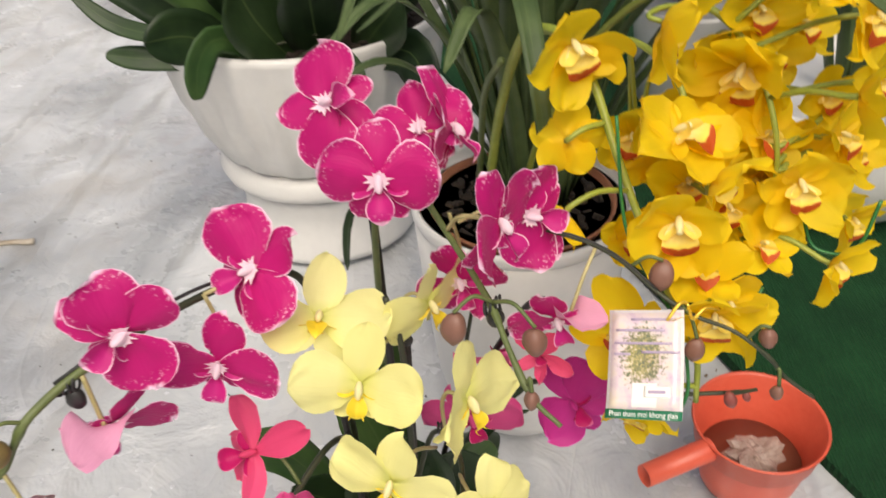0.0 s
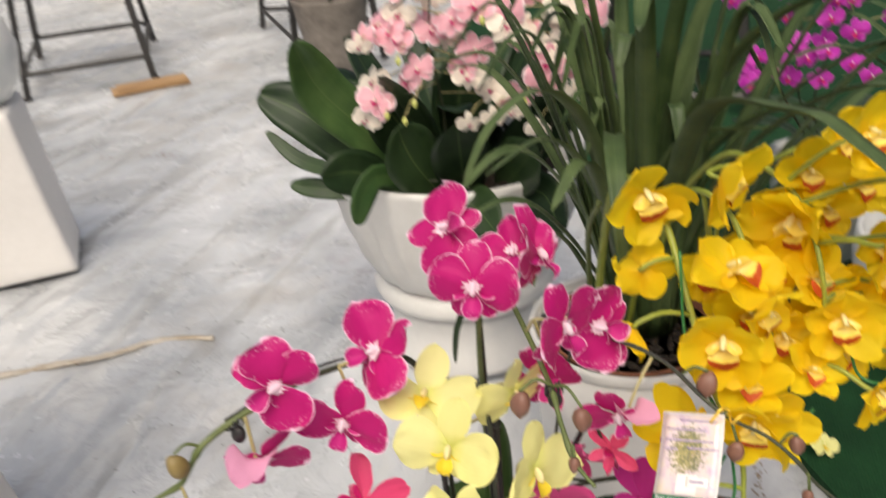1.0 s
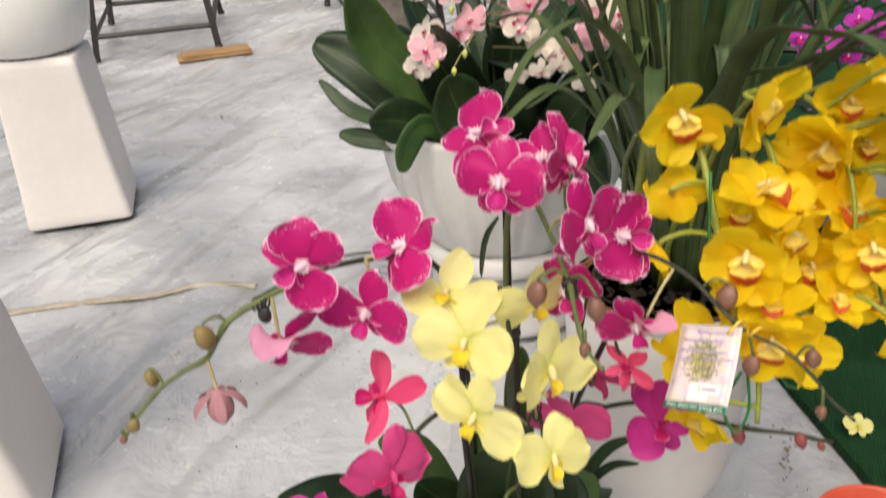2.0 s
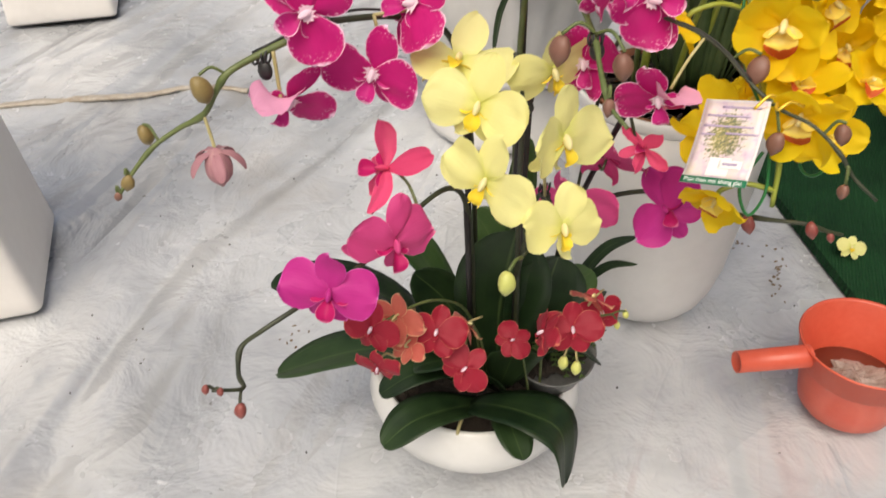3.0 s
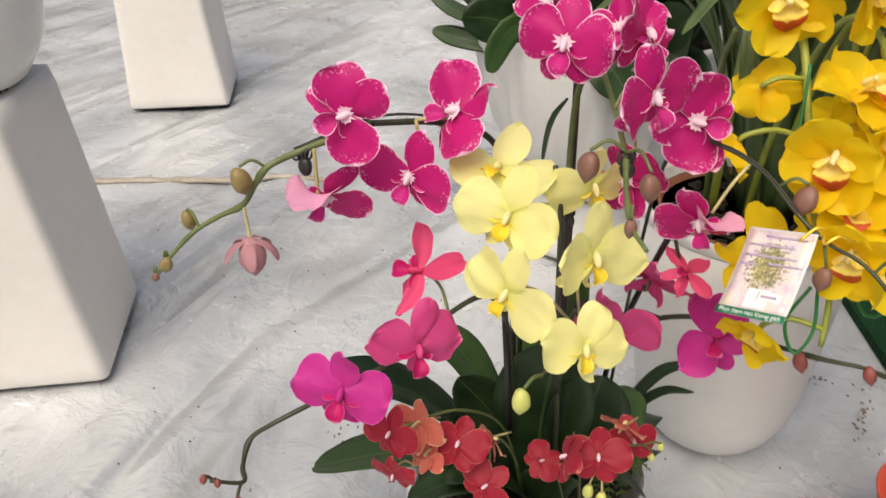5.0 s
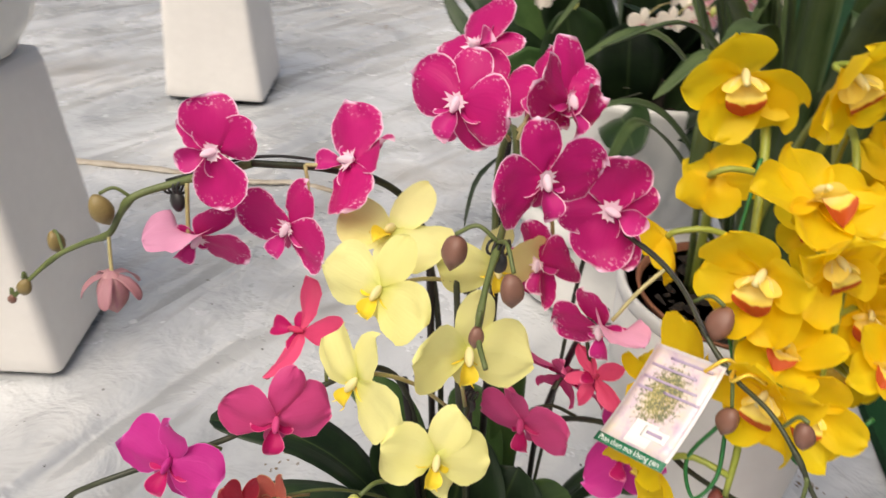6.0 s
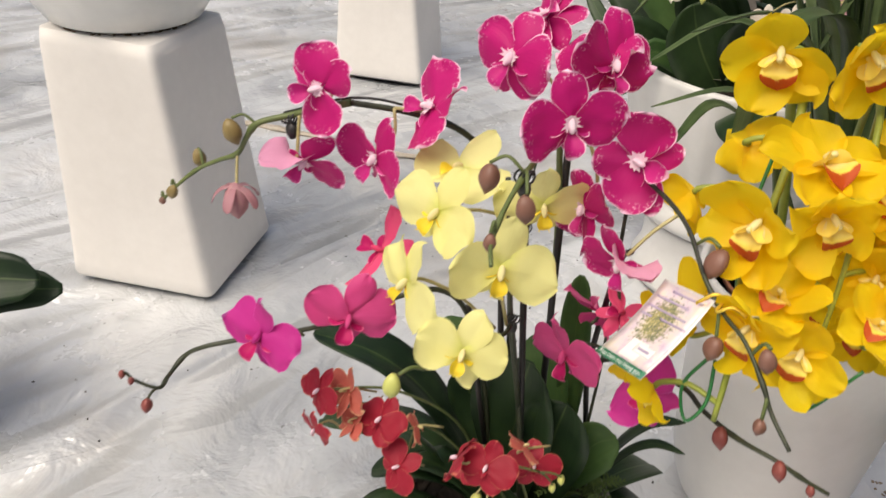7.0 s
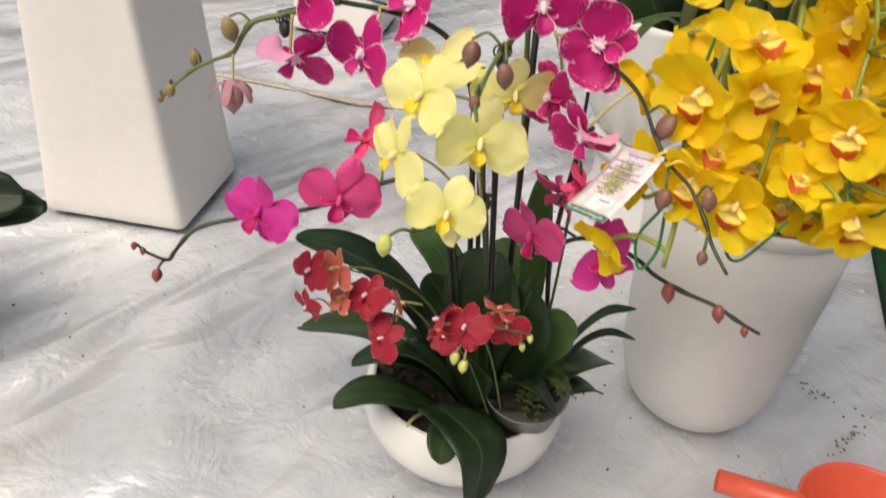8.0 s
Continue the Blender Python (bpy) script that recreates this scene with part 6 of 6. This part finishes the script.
for x, z in ((-0.21, 0.60), (-0.16, 0.62), (-0.18, 0.59), (-0.04, 0.75), (-0.18, 0.69), (0.06, 0.63), (0.02, 0.62)):
    bud(pinks, (x, 1.26, z), (0, -0.2, -1), 0.017, BUD_YELLOW)
    pedicel(pinks, (x + 0.01, 1.31, z + 0.03), (x, 1.26, z + 0.008), 0.001, 0.004)
for k in range(16):
    a = 2 * math.pi * k / 16 + rnd.uniform(-0.2, 0.2)
    d = Vector((math.cos(a), math.sin(a), 0))
    b = Vector((SX, SY, 0.41)) + d * 0.05
    r = rnd.uniform(0.14, 0.24)
    part("leaf", leaf("leaf", [b, b + d * r * 0.5 + Vector((0, 0, rnd.uniform(0.10, 0.16))), b + d * r * 0.9 + Vector((0, 0, rnd.uniform(0.13, 0.26)))], rnd.uniform(0.06, 0.09), 12, 0.22, 0.002, wave=0.06), LEAF, pinks)
BROAD = (
    ([(-0.18, 1.40, 0.34), (-0.30, 1.40, 0.42), (-0.40, 1.40, 0.50), (-0.48, 1.40, 0.54)], 0.075, LEAF), ([(-0.18, 1.40, 0.34), (-0.26, 1.38, 0.46), (-0.33, 1.34, 0.56), (-0.34, 1.28, 0.66)], 0.070, LEAF_MID), ([(-0.17, 1.36, 0.34), (-0.30, 1.34, 0.40), (-0.40, 1.36, 0.42), (-0.47, 1.38, 0.47)], 0.022, LEAF),
    ([(-0.16, 1.34, 0.36), (-0.21, 1.27, 0.43), (-0.235, 1.23, 0.41), (-0.245, 1.215, 0.36)], 0.036, LEAF_MID), ([(-0.16, 1.40, 0.34), (-0.34, 1.36, 0.36), (-0.43, 1.36, 0.37)], 0.030, LEAF), ([(-0.12, 1.36, 0.34), (-0.16, 1.30, 0.44), (-0.17, 1.26, 0.52)], 0.080, LEAF),
    ([(-0.09, 1.38, 0.34), (-0.08, 1.32, 0.44), (-0.07, 1.27, 0.52)], 0.078, LEAF), ([(-0.03, 1.40, 0.34), (0.02, 1.33, 0.42), (0.06, 1.28, 0.48)], 0.072, LEAF), ([(-0.14, 1.42, 0.34), (-0.20, 1.40, 0.46), (-0.24, 1.36, 0.55)], 0.085, LEAF),
    ([(-0.10, 1.35, 0.34), (-0.05, 1.26, 0.38), (0.00, 1.20, 0.36)], 0.058, LEAF), ([(-0.03, 1.38, 0.34), (0.06, 1.32, 0.38), (0.10, 1.26, 0.33)], 0.055, LEAF), ([(-0.20, 1.46, 0.34), (-0.30, 1.50, 0.44), (-0.36, 1.52, 0.52)], 0.075, LEAF),
    ([(-0.05, 1.44, 0.34), (0.04, 1.44, 0.45), (0.10, 1.42, 0.52)], 0.075, LEAF), ([(-0.12, 1.48, 0.34), (-0.12, 1.50, 0.48), (-0.10, 1.50, 0.58)], 0.080, LEAF), ([(-0.20, 1.37, 0.34), (-0.26, 1.30, 0.42), (-0.31, 1.24, 0.44)], 0.062, LEAF))
for pts, w, mt in BROAD:
    pts = [(x - 0.025, y, z + 0.06) for x, y, z in pts]
    part("leaf", leaf("leaf", pts, w * 1.35, 14, 0.22, 0.002, (0.2, -0.8, 0.6), wave=0.05), mt, pinks)
for k in range(9):
    a = rnd.uniform(3.3, 6.1)
    b = Vector((SX + 0.12 * math.cos(a), SY + 0.12 * math.sin(a), 0.41))
    part("root", tube("root", [b, b + Vector((rnd.uniform(-0.08, 0.08), -0.05, 0.05)), b + Vector((rnd.uniform(-0.1, 0.1), -0.09, rnd.uniform(-0.02, 0.05)))], 0.0025, 12, 6, 0.6), STEM_DARK, pinks)

# violet orchids on the mat further back
thing("flower_pot", (0.62, 1.98, 0.007), "plain white pot on the green mat", "flower pot",
      mesh=lathe("flower_pot", [(0.09, 0), (0.10, 0.01), (0.13, 0.24), (0.135, 0.25), (0.125, 0.25), (0.12, 0.22), (0.0, 0.215)], 48), mat=CERAMIC)
violet = thing("orchid", (0.62, 1.98, 0.22), "violet orchid with crowded blooms in a white pot", "orchid")
for k in range(6):
    a = 2 * math.pi * k / 6
    b = Vector((0.62, 1.98, 0.22))
    d = Vector((math.cos(a), math.sin(a), 0))
    part("leaf", leaf("leaf", [b, b + d * 0.1 + Vector((0, 0, 0.1)), b + d * 0.22 + Vector((0, 0, 0.12))], 0.07, 10), LEAF, violet)
for k in range(3):
    top = Vector((0.40 + 0.09 * k, 1.74, 0.66))
    part("stem", tube("stem", [(0.62, 1.98, 0.22), (0.48 + 0.03 * k, 1.79, 0.46), top], 0.003, 14, 6, 0.6), STEM_DARK, violet)
    for i in range(12):
        at = Vector((top.x + rnd.uniform(-0.06, 0.09), 1.70 + rnd.uniform(-0.04, 0.05), rnd.uniform(0.52, 0.76)))
        m = facing(at, (rnd.uniform(-0.5, 0.5), -0.8, rnd.uniform(0, 0.5)), (rnd.uniform(-0.3, 0.3), 0.2, 1), rnd.uniform(0.045, 0.055))
        flower(violet, "violet", m, i)
        pedicel(violet, (top.x, 1.745, at.z - 0.02), m, 0.0011, 0.004)


# ---- black stools, board and other things at the back ----
def stool(corners, height, label):
    """A steel stool: four splayed legs, rungs low down and a plain seat."""
    c = sum((Vector((x, y, 0)) for x, y in corners), Vector()) / 4
    ob = thing("stool", c, label, "stool", "black stools")
    tops = []
    for x, y in corners:
        foot = Vector((x, y, 0.0))
        top = c.lerp(foot, 0.72) + Vector((0, 0, height))
        tops.append((foot, top))
        part("leg", joined("leg", [bar_data(foot, top, 0.028)], smooth=False), BLACK_METAL, ob)
        part("rubber_foot", lathe("rubber_foot", [(0.018, 0.0), (0.02, 0.004), (0.02, 0.02), (0.0, 0.021)], 12), STAKE, ob, "", Matrix.Translation(foot))
    for (f1, t1), (f2, t2) in zip(tops, tops[1:] + tops[:1]):
        for k in (0.14, 0.95):
            part("rung", joined("rung", [bar_data(f1.lerp(t1, k), f2.lerp(t2, k), 0.02)], smooth=False), BLACK_METAL, ob)
    v, f = box_data(0.42, 0.42, 0.025, (0, 0, 0), 0.006)
    a = math.atan2(corners[1][1] - corners[0][1], corners[1][0] - corners[0][0])
    part("seat", joined("seat", [(v, f)], smooth=False), BLACK_METAL, ob, "", Matrix.Translation(c + Vector((0, 0, height))) @ Matrix.Rotation(a, 4, "Z"))
    return ob


stool(((-2.71, 3.30), (-2.22, 3.64), (-2.72, 4.47), (-3.27, 4.13)), 0.85, "tall black steel stool with low rungs")
stool(((-1.54, 3.87), (-1.10, 3.95), (-1.5, 4.75), (-2.13, 4.75)), 0.80, "black steel stool beside a clay planter")
stool(((0.05, 3.0), (0.55, 3.0), (0.6, 3.6), (0.0, 3.6)), 0.55, "black steel stool on the green mat")
thing("cardboard", (-2.16, 3.52, 0.0), "folded brown cardboard under a stool leg", "cardboard", mesh=joined("cardboard", [box_data(0.36, 0.14, 0.012, (0, 0, 0.008), 0.003), box_data(0.33, 0.125, 0.010, (0.01, 0.005, 0.020), 0.003)], smooth=False), mat=CARDBOARD, m=pose(-2.16, 3.50, 0.0, 0, 0, 38))


def foam_mesh():
    bm = bmesh.new()
    ring = []
    for k in range(40):
        a = 2 * math.pi * k / 40
        r = 0.52 + 0.10 * math.sin(3 * a + 1) + 0.05 * math.sin(7 * a)
        ring.append((r * 1.3 * math.cos(a), r * 0.8 * math.sin(a)))
    rows = [[bm.verts.new((x * s, y * s, z)) for x, y in ring] for s, z in ((0.98, 0.0), (1.0, 0.02), (1.0, 0.10), (0.95, 0.115), (0.22, 0.115), (0.19, 0.06))]
    for a, b in zip(rows, rows[1:]):
        for i in range(40):
            k = (i + 1) % 40
            bm.faces.new((a[i], a[k], b[k], b[i]))
    bm.faces.new(rows[-1])
    bm.faces.new(list(reversed(rows[0])))
    me = bpy.data.meshes.new("foam_board")
    bm.to_mesh(me)
    bm.free()
    return me


thing("foam_board", (-3.85, 6.55, 0), "cream foam board with a slot lying on the sheet", "foam board", mesh=foam_mesh(), mat=CREAM_FOAM, m=pose(-3.85, 6.55, 0, 0, 0, 20))
thing("planter", (-1.22, 3.62, 0.0), "mottled grey clay planter with pink flowers", "planter", mesh=lathe("planter", [(0.09, 0.0), (0.11, 0.01), (0.13, 0.12), (0.175, 0.36), (0.18, 0.375), (0.17, 0.375), (0.16, 0.34), (0.0, 0.33)], 40), mat=GREY_CLAY)
far = thing("orchid", (-1.22, 3.62, 0.33), "deep pink orchid in the grey clay planter", "orchid")
for k in range(3):
    part("stem", tube("stem", [(-1.22, 3.62, 0.33), (-1.2 + 0.06 * (k - 1), 3.6, 0.5), (-1.12 + 0.14 * (k - 1), 3.56, 0.60)], 0.004, 10, 6), STEM_DARK, far)
    for i in range(5):
        m = facing((-1.12 + 0.14 * (k - 1) + rnd.uniform(-0.06, 0.06), 3.54, rnd.uniform(0.42, 0.62)), (rnd.uniform(-0.5, 0.5), -0.8, 0.3), (0, 0, 1), 0.09)
        flower(far, "pink", m, i)

# brown dirt washed down round the feet of the pots on the plinths
for x, y in ((-0.888, 0.662), (-1.513, 1.72)):
    pieces = []
    for i in range(90):
        v, f = box_data(rnd.uniform(0.004, 0.012), rnd.uniform(0.002, 0.006), rnd.uniform(0.001, 0.003), bevel=0.0008)
        a, r = rnd.uniform(0, 6.283), rnd.uniform(0.099, 0.112)
        q = pose(x + r * math.cos(a), y + r * math.sin(a), 0.477, 0, 0, math.degrees(a) + 90)
        pieces.append(([q @ p for p in v], f))
    thing("dried_mud", (0, 0, 0), "brown dirt round the foot of a pot on its plinth", "mud", kind="stuff", mesh=joined("dried_mud", pieces, smooth=False), mat=MUD)

# dried mud left on the sheet
for k, (x, y, sx, sy, n) in enumerate(((-1.58, 2.60, 0.14, 0.035, 60), (-1.80, 2.57, 0.05, 0.03, 22), (0.34, 1.19, 0.05, 0.02, 16), (0.41, 1.13, 0.015, 0.06, 22), (-1.05, 1.31, 0.02, 0.02, 6), (-0.29, 0.74, 0.02, 0.03, 8), (0.50, 1.02, 0.03, 0.04, 14))):
    pieces = []
    for i in range(n):
        v, f = box_data(rnd.uniform(0.002, 0.008), rnd.uniform(0.002, 0.005), rnd.uniform(0.001, 0.002), bevel=0.001)
        q = pose(x + rnd.gauss(0, sx * 0.6), y + rnd.gauss(0, sy * 0.6), 0.001, rnd.uniform(-15, 15), rnd.uniform(-15, 15), rnd.uniform(0, 360))
        pieces.append(([q @ p for p in v], f))
    thing("dried_mud", (0, 0, 0), "crumbs of dried brown mud on the plastic sheet", "mud", kind="stuff", mesh=joined("dried_mud", pieces, smooth=False), mat=MUD)
pieces = []
for i in range(80):
    v, f = box_data(rnd.uniform(0.0015, 0.004), rnd.uniform(0.0015, 0.003), 0.0015)
    q = pose(rnd.uniform(-1.2, 0.6), rnd.uniform(0.3, 1.9), 0.001, 0, 0, rnd.uniform(0, 360))
    pieces.append(([q @ p for p in v], f))
thing("grit", (0, 0, 0), "scattered dark specks of soil on the plastic sheet", "grit", kind="stuff", mesh=joined("grit", pieces, smooth=False), mat=SOIL)
